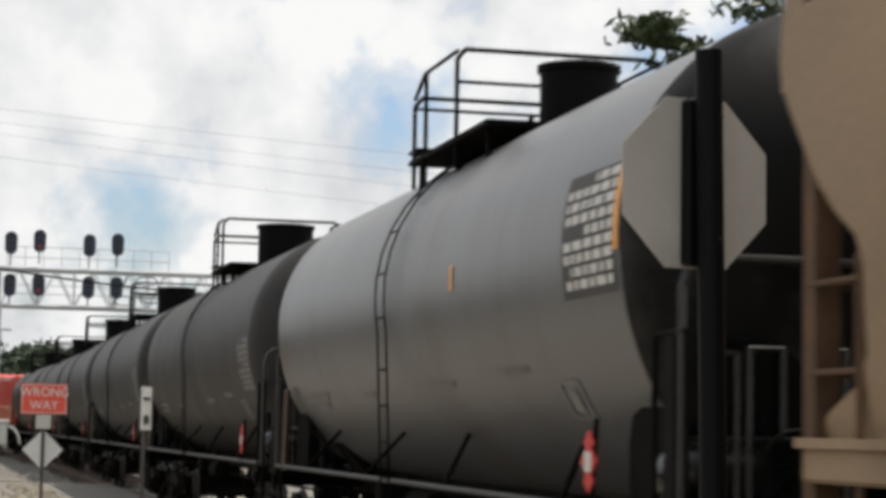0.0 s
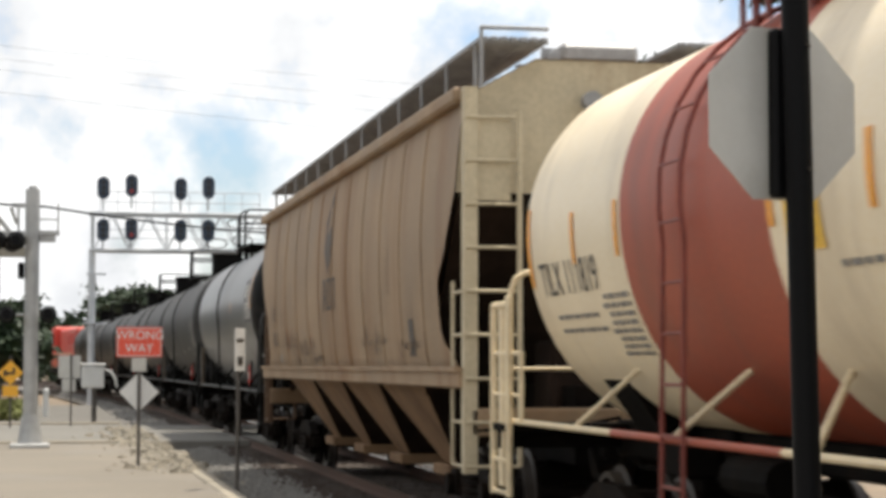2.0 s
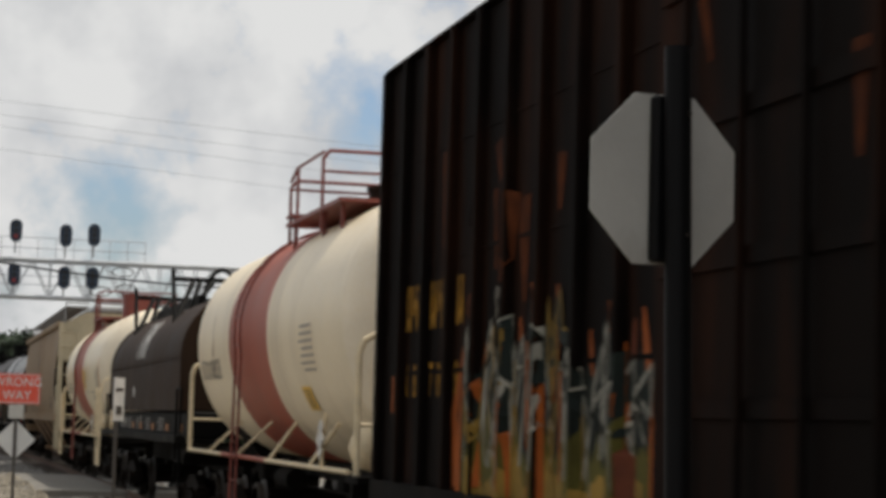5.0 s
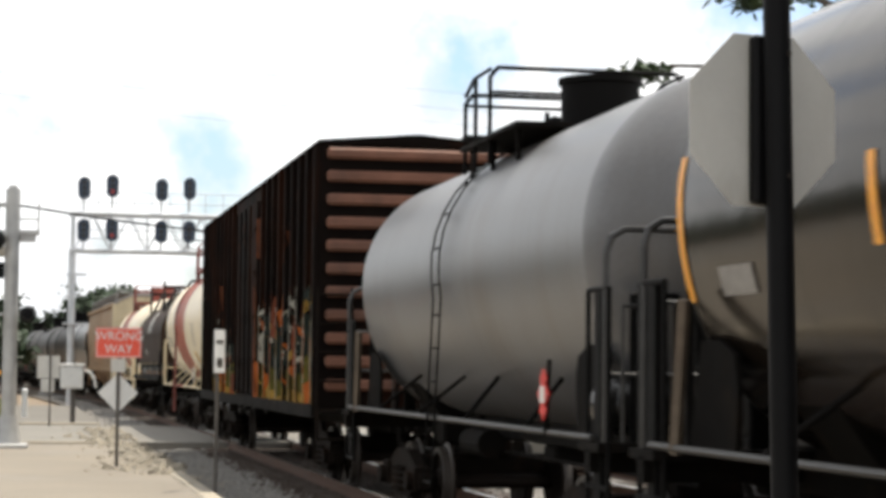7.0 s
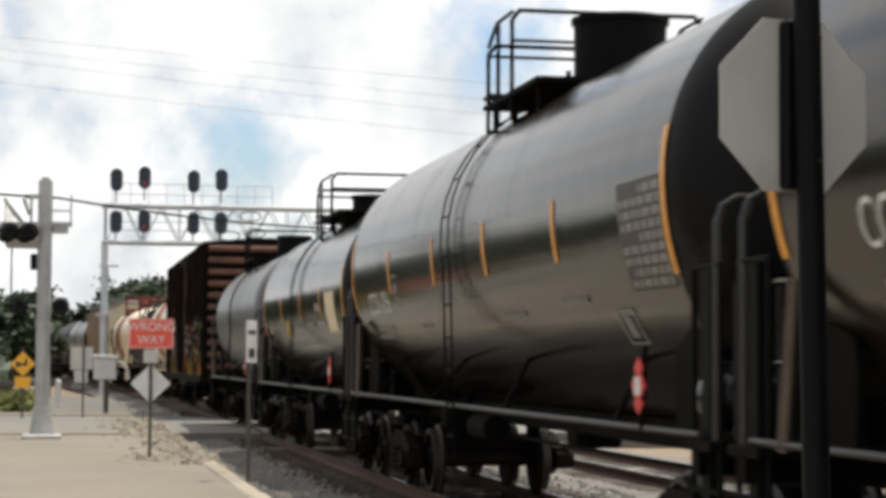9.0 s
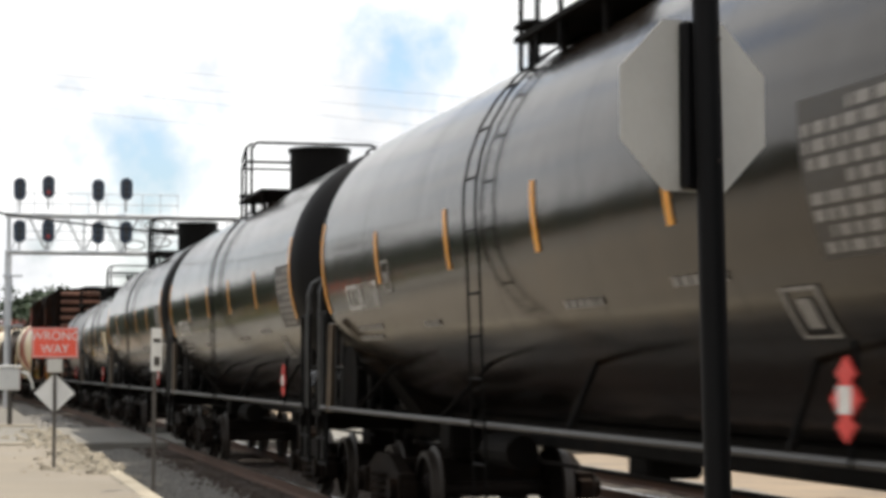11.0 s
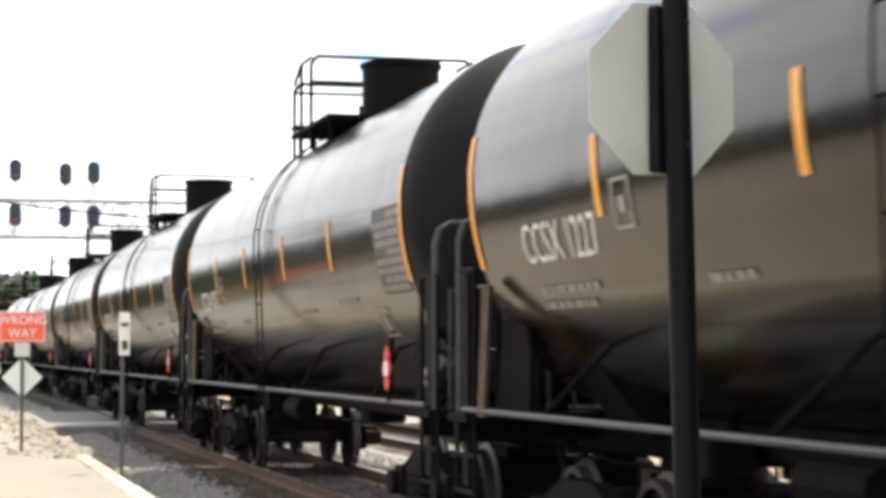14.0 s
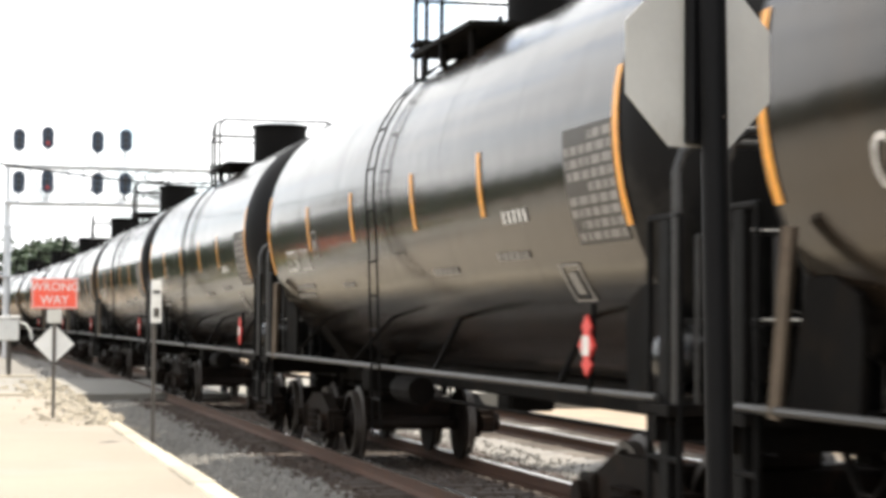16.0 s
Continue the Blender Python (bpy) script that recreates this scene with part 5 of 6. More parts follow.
                shape = [(y, low), (y - w * 0.25 + lean * 0.3, low + (top_ - low) * 0.6), (y - w * 0.10 + lean * 0.5, low + (top_ - low) * 0.55), (y - w * 0.45 + lean, top_), (y - w * 0.52 + lean * 0.8, top_ - 0.28), (y - w * 0.75 + lean * 0.6, top_ - 0.12 - 0.2 * rng.random()), (y - w * 0.62, low + (top_ - low) * 0.35), (y - w, low - rng.uniform(0, 0.2))]
                stroke([(p + 0.04, z - 0.05) for p, z in shape[1:-1]], 0.10 * wide, G_COL[3], 0.012)
                stroke(shape, rng.uniform(0.022, 0.042), G_COL[0 if rng.random() < 0.8 else 4], 0.013, 0.012)
                if rng.random() < 0.6:
                    d = rng.uniform(-0.08, 0.08)
                    stroke([(y - w * 0.4, low + 0.5), (y - w * 0.4 + d, low + 0.1), (y - w * 0.45, low - 0.25)], rng.uniform(0.03, 0.06), G_COL[rng.choice((0, 2, 2, 4))], 0.015, 0.02)
                y -= w * rng.uniform(0.65, 1.0)
    for k in range(22):
        y, z = rng.uniform(-8.5, h - 1.0), rng.uniform(3.0, 4.5)
        stroke([(y, z), (y + rng.uniform(-0.15, 0.15), z - rng.uniform(0.3, 0.9))], rng.uniform(0.1, 0.35), M_RUST_PATCH, 0.003, 0.05)
    return car


box_car(-54.15)

# ---- ground, road and track ----
bm = bmesh.new()
bmesh.ops.create_grid(bm, x_segments=60, y_segments=60, size=1800)
for v in bm.verts:
    v.co.z = -0.56
    v.co.y += 600
ground = part("ground", bm, M_DIRT)
tagged(ground, "dusty bare ground reaching to the horizon", "ground", kind="structure")
bm = bmesh.new()
box(bm, -14, 2.42, -30, 47.5, -0.6, ROAD_Z, 0.0)
road = part("road", bm, M_ASPHALT)
tagged(road, "pale worn asphalt road beside the track", "road", kind="structure")
bm = bmesh.new()
box(bm, -120, 2.42, 47.504, 63.0, -0.6, ROAD_Z - 0.02)
box(bm, 2.424, 40, 49.0, 62.0, -0.6, RAIL_Z - 0.03)
street = part("road", bm, M_STREET)
tagged(street, "grey cross street over the tracks", "road", kind="structure")
bm = bmesh.new()
box(bm, -60, 2.4, 63.004, 92, -0.6, -0.14)
verge = part("verge", bm, M_VERGE)
tagged(verge, "dusty gravel verge", "ground", kind="structure")


def strip(name, label, prof, y0, y1, material, category="ground", dy=1.2, rough=0.03):
    bm = bmesh.new()
    n = int((y1 - y0) / dy)
    rows_ = []
    for i in range(n + 1):
        y = y0 + (y1 - y0) * i / n
        rows_.append([bm.verts.new((x - swing(y), y, z + noise.noise((x * 2, y * 1.7, 3)) * rough)) for x, z in prof])
    for a, b in zip(rows_, rows_[1:]):
        for i in range(len(prof) - 1):
            bm.faces.new((a[i], a[i + 1], b[i + 1], b[i]))
    ob = part(name, bm, material, smooth=True)
    return tagged(ob, label, category, kind="structure")


BED = ((2.72, -0.44), (3.2, -0.38), (3.9, -0.34), (4.25, -0.335), (7.1, -0.33), (7.8, -0.37), (8.5, -0.33), (11.4, -0.33), (12.4, -0.44), (14.0, -0.60))
strip("ballast_shoulder", "pale grey stony ballast beside the tracks", BED[:4], -40, 420, M_BALLAST_BED)
# rust and part of the train's shade are both in this bed's colour
strip("ballast_bed", "rust-stained stony ballast under the train, darkened for its shade", BED[3:6], -40, 420, M_BED_BROWN)
strip("ballast_bed", "pale dusty ballast under the second track", BED[5:], -40, 420, M_BALLAST_BED)
# loose stones
rng = random.Random(3)
pv, pf = [], []
base = [(-1, -1, -0.6), (1, -0.8, -0.6), (0.9, 1, -0.6), (-0.8, 0.9, -0.6), (-0.5, -0.6, 0.6), (0.6, -0.5, 0.5), (0.5, 0.6, 0.7), (-0.6, 0.5, 0.5)]
quads = [(0, 3, 2, 1), (4, 5, 6, 7), (0, 1, 5, 4), (1, 2, 6, 5), (2, 3, 7, 6), (3, 0, 4, 7)]
soiled_shaded = [], []
for k in range(19000):
    y = rng.uniform(9, 62) if k < 17000 else rng.uniform(62, 130)
    x = rng.uniform(2.75, 4.5) if k % 2 else rng.uniform(2.75, 8.3)
    bow = swing(y)
    z = float(np.interp(x, [p[0] for p in BED], [p[1] for p in BED]))
    if 49 < y < 62:
        continue
    s_ = rng.uniform(0.018, 0.045)
    a = rng.uniform(0, 6.28)
    vs_, fs_ = soiled_shaded if 4.1 + rng.gauss(0, 0.15) < x < 7.4 else (pv, pf)
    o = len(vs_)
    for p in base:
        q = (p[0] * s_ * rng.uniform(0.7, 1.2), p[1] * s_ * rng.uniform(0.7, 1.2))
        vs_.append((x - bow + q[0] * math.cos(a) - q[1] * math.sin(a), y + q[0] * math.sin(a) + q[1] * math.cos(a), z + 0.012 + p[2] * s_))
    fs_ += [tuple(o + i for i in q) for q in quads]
for vs_, fs_, mm, text in ((pv, pf, M_BALLAST, "loose grey and tan ballast stones"), (*soiled_shaded, M_STONE_BROWN, "rust-brown ballast stones between the rails")):
    me = bpy.data.meshes.new("ballast_stones")
    me.from_pydata(vs_, [], fs_)
    me.materials.append(mm)
    tagged(new("ballast_stones", me), text, "gravel", kind="stuff")

kerb = thing("kerb", "chipped concrete kerb along the road's edge", "kerb")
tagged(kerb, kind="structure")
bm = bmesh.new()
box(bm, -0.14, 0.14, -1.19, 1.19, -0.35, 0.03, 0.03)
k0 = part("kerb_stone", bm, M_KERB, kerb)
k0.matrix_basis = pose(2.57, -18, ROAD_Z)
for k in range(1, 27):
    same("kerb_stone", k0, kerb, pose(2.57 + rng.uniform(-0.01, 0.01), -18 + 2.4 * k, ROAD_Z + rng.uniform(-0.012, 0.008), rng.uniform(-0.3, 0.3), rng.uniform(-1, 1), rng.uniform(-0.3, 0.3)))
kerb_2 = thing("kerb", "low concrete kerb along the cross street", "kerb")
tagged(kerb_2, kind="structure")
for k in range(24):
    same("kerb_stone", k0, kerb_2, pose(1.2 - 2.4 * k, 63.1, ROAD_Z + 0.02, 0, 0, 90))
for k in range(2):
    same("kerb_stone", k0, kerb_2, pose(1.1 - 2.4 * k, 47.4, ROAD_Z + 0.03, 0, 0, 90))


def bowed(bm, prof):
    """A profile drawn out along the line and round its curve."""
    stations = [-60.0, BEND_Y] + [BEND_Y + 10.0 * k for k in range(1, 34)]
    rings = [[bm.verts.new((x - swing(y), y, z)) for x, z in prof] for y in stations]
    n = len(prof)
    for a, b in zip(rings, rings[1:]):
        for i in range(n):
            bm.faces.new((a[i], a[(i + 1) % n], b[(i + 1) % n], b[i]))
    bm.faces.new(rings[0])
    bm.faces.new(rings[-1][::-1])


def track(x, label):
    tr = thing("railway_track", label, "railway track")
    tagged(tr, kind="structure")
    prof = [(-0.07, -0.172), (0.07, -0.172), (0.07, -0.155), (0.012, -0.13), (0.012, -0.045), (0.036, -0.035), (0.036, -0.004), (-0.036, -0.004), (-0.036, -0.035), (-0.012, -0.045), (-0.012, -0.13), (-0.07, -0.155)]
    for s in (-1, 1):
        bm = bmesh.new()
        bowed(bm, [(x + s * 0.753 + a, RAIL_Z + b) for a, b in prof])
        r_ = part("rail", bm, M_RAIL, tr, "rust-brown steel rail")
        bm = bmesh.new()
        bowed(bm, [(x + s * 0.753 + a, RAIL_Z + b) for a, b in ((-0.034, -0.0035), (0.034, -0.0035), (0.034, 0.0), (-0.034, 0.0))])
        part("rail_head", bm, M_RAILTOP, r_, "polished running surface")
    bm = bmesh.new()
    box(bm, -1.28, 1.28, -0.11, 0.11, -0.35, -0.17, 0.012)
    t0 = part("tie", bm, M_TIE, tr)
    t0.matrix_basis = pose(x, -5, RAIL_Z)
    g = random.Random(int(x * 10))
    for k in range(1, 230):
        same("tie", t0, tr, pose(x - swing(-5 + 0.54 * k) + g.uniform(-0.04, 0.04), -5 + 0.54 * k, RAIL_Z + g.uniform(-0.01, 0.006), 0, 0, g.uniform(-1, 1)))


track(TRACK_X, "rusty railway track with timber ties in ballast")
track(SECOND_X, "second rusty railway track beyond the train")

# ---- near stop sign, seen from behind ----
stop = thing("stop_sign", "octagonal stop sign seen from behind on a black post", "traffic sign", m=pose(2.885, 7.42, 0))
bm = bmesh.new()
rod(bm, (0.009, 0, -0.7), (-0.06, 0, 3.13), 0.053, 20)
part("post", bm, M_POST_BLACK, stop, "round black painted post", smooth=True)
FACE = radians(13)      # the face looks this far to the left of the track's direction
turn = Matrix.Rotation(FACE, 4, "Z")
bm = bmesh.new()
box(bm, -0.078, 0.055, 0.045, 0.105, 2.285, 2.945, 0.012)
bmesh.ops.transform(bm, matrix=Matrix.Translation((-0.045, 0, 0)) @ turn, verts=bm.verts)
part("bracket", bm, M_POST_BLACK, stop, "dark mounting channel")
bm = bmesh.new()
R8 = 0.338 / math.cos(radians(22.5))
for y0, y1 in ((0.110, 0.114),):
    a = [bm.verts.new((R8 * math.cos(radians(22.5 + 45 * i)), y0, 2.615 + R8 * math.sin(radians(22.5 + 45 * i)))) for i in range(8)]
    b = [bm.verts.new((v.co.x, y1, v.co.z)) for v in a]
    bm.faces.new(a[::-1]); f2 = bm.faces.new(b)
    for i in range(8):
        bm.faces.new((a[i], a[(i + 1) % 8], b[(i + 1) % 8], b[i]))
    f2.material_index = 1
bmesh.ops.transform(bm, matrix=Matrix.Translation((-0.045, 0, 0)) @ turn, verts=bm.verts)
part("sign_plate", bm, [M_SIGN_BACK, M_SIGN_RED], stop, "bare aluminium back of the octagon")
for z in (2.385, 2.86):
    bm = bmesh.new()
    c = Vector((-0.048, 0, z))
    rod(bm, c + Vector((0.02, -0.045, 0)), c + Vector((0.025, -0.062, 0)), 0.007, 8)
    part("bolt", bm, M_TREAD, stop, "bright bolt head")

# broken concrete and rubble along the kerb's far end
rng = random.Random(21)
pv, pf = [], []
for k in range(900):
    y = 34 + 26 * rng.random() ** 1.3
    x = rng.gauss(3.0, 0.5) if k % 3 else rng.gauss(2.2, 0.5)
    s_ = rng.choice((0.03, 0.04, 0.06, 0.11)) * rng.uniform(0.6, 1.3)
    z = (ROAD_Z if x < 2.42 else (-0.10 if x < 2.7 else -0.41)) + 0.2 * s_
    a = rng.uniform(0, 6.28)
    o = len(pv)
    for p in base:
        q = (p[0] * s_ * rng.uniform(0.7, 1.3), p[1] * s_ * rng.uniform(0.7, 1.3))
        pv.append((x + q[0] * math.cos(a) - q[1] * math.sin(a), y + q[0] * math.sin(a) + q[1] * math.cos(a), z + p[2] * s_ * 0.6))
    pf += [tuple(o + i for i in q) for q in quads]
me = bpy.data.meshes.new("rubble")
me.from_pydata(pv, [], pf)
me.materials.append(M_KERB)
tagged(new("rubble", me), "pale broken concrete rubble along the kerb", "rubble", kind="stuff")

# ---- signs along the road ----
ww = thing("wrong_way_sign", "red wrong way sign over a white diamond plate", "traffic sign", m=pose(1.68, 36.6, 0, 0, 0, -3))
bm = bmesh.new()
box(bm, -0.03, 0.03, 0.02, 0.06, -0.3, 2.32, 0.006)
part("post", bm, M_POST_STEEL, ww)
bm = bmesh.new()
box(bm, -0.40, 0.40, -0.004, 0.0, 1.78, 2.31, 0.0)
plate = part("sign_plate", bm, M_SIGN_RED, ww, "faded red sign face")
bm = bmesh.new()
for z0, z1, x0, x1 in ((1.795, 1.807, -0.385, 0.385), (2.283, 2.295, -0.385, 0.385), (1.795, 2.295, -0.385, -0.373), (1.795, 2.295, 0.373, 0.385)):
    box(bm, x0, x1, -0.007, -0.003, z0, z1)
part("border", bm, M_SIGN_WHITE, plate)
for text, z in (("WRONG", 2.09), ("WAY", 1.86)):
    bm = bmesh.new()
    vs = words(bm, text, 0.225, 0.95)
    wdt = max(v.co.x for v in vs)
    for v in vs:
        v.co = Vector((v.co.x - wdt / 2, -0.008, z + v.co.z))
    part("lettering", bm, M_SIGN_WHITE, plate, "white capital letters")
bm = bmesh.new()
box(bm, -0.13, 0.13, 0.0, 0.02, 1.52, 1.76, 0.004)
part("small_plate", bm, M_SIGN_BACK, ww)
bm = bmesh.new()
v = [bm.verts.new(p) for p in ((0, -0.002, 0.80), (0.355, -0.002, 1.155), (0, -0.002, 1.51), (-0.355, -0.002, 1.155))]
w = [bm.verts.new((c.co.x, 0.002, c.co.z)) for c in v]
bm.faces.new(v); bm.faces.new(w[::-1])
for i in range(4):
    bm.faces.new((v[i], v[(i + 1) % 4], w[(i + 1) % 4], w[i]))
d_ = part("diamond_plate", bm, M_SIGN_WHITE, ww, "pale back of a diamond sign")
d_.matrix_basis = pose(0, 0.064, 0)

thin = thing("narrow_sign", "narrow white sign on a dark post, edge on", "traffic sign", m=pose(2.80, 29.6, 0, 0, 0, 66))
bm = bmesh.new()
box(bm, -0.03, 0.03, 0.006, 0.05, -0.7, 2.17, 0.006)
part("post", bm, M_POST_STEEL, thin)
bm = bmesh.new()
box(bm, -0.23, 0.23, -0.006, 0.002, 1.55, 2.17, 0.0)
p_ = part("sign_plate", bm, M_SIGN_WHITE, thin)
bm = bmesh.new()
box(bm, -0.12, 0.12, -0.012, -0.008, 1.64, 1.76, 0.0)
box(bm, -0.16, 0.16, -0.012, -0.008, 1.98, 2.02, 0.0)
part("dark_mark", bm, M_DARK_MARK, p_)

yel = thing("yellow_sign", "yellow diamond warning sign with a plate below", "traffic sign", m=pose(-0.9, 60.5, 0))
bm = bmesh.new()
box(bm, -0.03, 0.03, 0.02, 0.06, -0.3, 1.9)
part("post", bm, M_POST_STEEL, yel)
bm = bmesh.new()
v = [bm.verts.new(p) for p in ((0, 0, 1.05), (0.36, 0, 1.41), (0, 0, 1.77), (-0.36, 0, 1.41))]
w = [bm.verts.new((c.co.x, 0.006, c.co.z)) for c in v]
bm.faces.new(v); bm.faces.new(w[::-1])
for i in range(4):
    bm.faces.new((v[i], v[(i + 1) % 4], w[(i + 1) % 4], w[i]))
p_ = part("diamond_plate", bm, M_SIGN_YELLOW, yel)
bm = bmesh.new()
box(bm, -0.15, 0.13, -0.006, -0.002, 1.36, 1.43)
box(bm, 0.06, 0.13, -0.006, -0.002, 1.36, 1.56)
box(bm, -0.2, -0.1, -0.006, -0.002, 1.31, 1.48)
part("arrow", bm, M_DARK_MARK, p_)
bm = bmesh.new()
box(bm, -0.22, 0.22, 0, 0.006, 0.72, 1.04)
part("lower_plate", bm, M_SIGN_YELLOW, yel)

# ---- crossing mast with flashers and cantilever ----
mast = thing("crossing_signal_mast", "galvanised crossing mast with flashers and a cantilever bracket", "signal mast", m=pose(-0.25, 45.0, 0))
bm = bmesh.new()
rod(bm, (0, 0, -0.3), (0, 0, 5.45), 0.155, 20)
rod(bm, (0, 0, 5.45), (0, 0, 5.52), 0.09, 12)
part("pole", bm, M_GALV, mast, smooth=True)
bm = bmesh.new()
rod(bm, (0, 0, -0.2), (0, 0, 0.55), 0.30, 20, 0.17)
box(bm, -0.42, 0.42, -0.42, 0.42, -0.3, -0.05, 0.03)
part("base", bm, M_GALV, mast)
bm = bmesh.new()
box(bm, 0.05, 0.58, -0.08, 0.08, 4.45, 4.55)
box(bm, -0.45, -0.05, -0.10, 0.10, 4.42, 4.54)
box(bm, -0.42, -0.05, -0.08, 0.08, 5.05, 5.14)
for y in (-0.06, 0.06):
    rod(bm, (0.55, y, 4.45), (0.55, y, 5.15), 0.022, 6)
    rod(bm, (0.10, y, 4.80), (0.55, y, 4.80), 0.015, 6)
    rod(bm, (-0.30, y, 4.5), (-0.30, y, 5.1), 0.03, 6)
box(bm, 0.15, 0.5, -0.06, 0.06, 4.30, 4.46, 0.02)
part("bracket", bm, M_GALV, mast)
bm = bmesh.new()
for dx in (-0.45, -0.85):
    rod(bm, (dx, -0.2, 5.0), (dx, 8.5, 5.3), 0.045, 8)
    rod(bm, (dx, -0.2, 4.5), (dx, 8.5, 4.8), 0.045, 8)
for k in range(9):
    y = -0.2 + 0.95 * k
    rod(bm, (-0.45, y, 4.5 + 0.033 * k), (-0.85, y, 5.0 + 0.033 * k), 0.03, 6)
    rod(bm, (-0.85, y, 4.5 + 0.033 * k), (-0.85, y + 0.9, 5.0 + 0.033 * k), 0.03, 6)
    rod(bm, (-0.95, y, 4.5 + 0.033 * k), (-0.3, y, 4.5 + 0.033 * k), 0.03, 6)
box(bm, -1.0, -0.2, -0.3, 8.4, 4.40, 4.46)
part("cantilever_arm", bm, M_GALV, mast)


def flasher(parent, x, y, z, r=0.255):
    bm = bmesh.new()
    rod(bm, (x, y, z), (x, y + 0.03, z), r, 24)
    rod(bm, (x, y - 0.22, z + 0.01), (x, y, z), 0.12, 16, 0.16)
    part("flasher", bm, M_POST_BLACK, parent, "round black flasher with hood")


for x in (-0.52, 0.36):
    flasher(mast, x, -0.18, 2.72, 0.19)
    flasher(mast, x, 0.22, 2.72, 0.19)
for dx in (-0.34, -0.74):
    flasher(mast, dx, -0.4, 4.30, 0.2)
    flasher(mast, dx - 0.1, 0.4, 4.30, 0.2)
bm = bmesh.new()
rod(bm, (-0.55, 0, 2.72), (0.4, 0, 2.72), 0.03, 8)
rod(bm, (-1.0, 0, 4.28), (-0.3, 0, 4.28), 0.03, 8)
rod(bm, (-0.6, 0, 4.25), (-0.6, 0, 4.45), 0.03, 8)
part("flasher_arm", bm, M_GALV, mast)
bm = bmesh.new()
box(bm, -0.30, -0.16, -0.1, 0.1, 3.5, 3.85, 0.02)
rod(bm, (-0.7, 0, 4.0), (-0.7, 0, 2.9), 0.02, 6)
part("bell_box", bm, M_POST_BLACK, mast)

bm = bmesh.new()
pts = [Vector((-30, 40, 6.2)).lerp(Vector((-0.25, 45, 5.08)), i / 8) for i in range(9)]
for i in range(13):
    t_ = i / 12
    p = Vector((0.0, 45, 5.08)).lerp(Vector((9.8, 61, 5.55)), t_)
    p.z -= 0.35 * 4 * t_ * (1 - t_) * 0.5
    pts.append(p)
tube(bm, pts, 0.028, 6)
tagged(part("span_cable", bm, M_PIPE_DARK), "thick dark cable slung from the crossing mast", "cable")

# ---- signal gantry over the tracks ----
gan = thing("signal_gantry", "pale steel signal bridge over the tracks with eight signal heads", "signal gantry", m=pose(0, 96.5, 0))
for x in (2.25, 17.5):
    bm = bmesh.new()
    rod(bm, (x, 0, -0.4), (x, 0, 7.0), 0.17, 14)
    rod(bm, (x, 0, 7.0), (x, 0, 8.8), 0.08, 10)
    box(bm, x - 0.4, x + 0.7, -0.25, 0.25, 3.55, 3.63)
    box(bm, x - 0.25, x + 0.65, -0.2, 0.2, 5.85, 5.93)
    part("gantry_post", bm, M_GALV_LIGHT, gan)
for y in (-0.6, 0.6):
    for z, r in ((7.0, 0.085), (8.72, 0.085)):
        bm = bmesh.new()
        rod(bm, (2.1, y, z), (17.6, y, z), r, 10)
        part("chord", bm, M_GALV_LIGHT, gan)
    bm = bmesh.new()
    for k in range(9):
        x = 2.3 + 1.7 * k
        rod(bm, (x, y, 7.0), (x + 0.85, y, 8.72), 0.028, 6)
        rod(bm, (x + 0.85, y, 8.72), (x + 1.7, y, 7.0), 0.028, 6)
        rod(bm, (x, y, 7.0), (x, y, 8.72), 0.028, 6)
    part("lattice", bm, M_GALV_LIGHT, gan)
bm = bmesh.new()
for z in (9.35, 9.85):
    rod(bm, (2.6, 0.7, z), (10.2, 0.7, z), 0.022, 6)
for k in range(10):
    x = 2.6 + 0.84 * k
    rod(bm, (x, 0.7, 8.7), (x, 0.7, 9.85), 0.018, 6)
for z in (7.55, 7.95):
    rod(bm, (2.6, -0.7, z), (10.2, -0.7, z), 0.02, 6)
part("walkway_rail", bm, M_GALV_LIGHT, gan)
for (cx, cz) in ((9.0, 8.3), (9.2, 7.5), (8.0, 7.35)):
    bm = bmesh.new()
    for k in range(14):
        a, b = 2 * math.pi * k / 14, 2 * math.pi * (k + 1) / 14
        rod(bm, (cx + 0.5 * math.cos(a), -0.7, cz + 0.22 * math.sin(a)), (cx + 0.5 * math.cos(b), -0.7, cz + 0.22 * math.sin(b)), 0.03, 5)
    part("cable_loop", bm, M_PIPE_GREY, gan)


def signal_head(x, z, red):
    bm = bmesh.new()
    n = 10
    out = []
    for i in range(2 * n):
        a = math.pi * i / n
        out.append((0.29 * math.cos(a), (0.24 if math.sin(a) >= 0 else -0.24) + 0.29 * math.sin(a)))
    a = [bm.verts.new((x + u, -0.86, z + w_)) for u, w_ in out]
    b = [bm.verts.new((x + u, -0.80, z + w_)) for u, w_ in out]
    bm.faces.new(a); bm.faces.new(b[::-1])
    for i in range(len(a)):
        j = (i + 1) % len(a)
        bm.faces.new((a[i], a[j], b[j], b[i]))
    box(bm, x - 0.16, x + 0.16, -0.80, -0.55, z - 0.42, z + 0.42, 0.03)
    head = part("signal_head", bm, M_SIGNAL, gan, "blue-black oval signal head")
    for dz in (0.26, 0.0, -0.26):
        bm = bmesh.new()
        rod(bm, (x, -0.90, z + dz), (x, -0.865, z + dz), 0.10, 14)
        part("lens", bm, M_LENS if (red and dz < -0.1) else M_LENS_DARK, head)
    bm = bmesh.new()
    rod(bm, (x, -0.6, z - 1.05), (x, -0.6, z - 0.4), 0.05, 8)
    part("head_bracket", bm, M_GALV_LIGHT, gan)


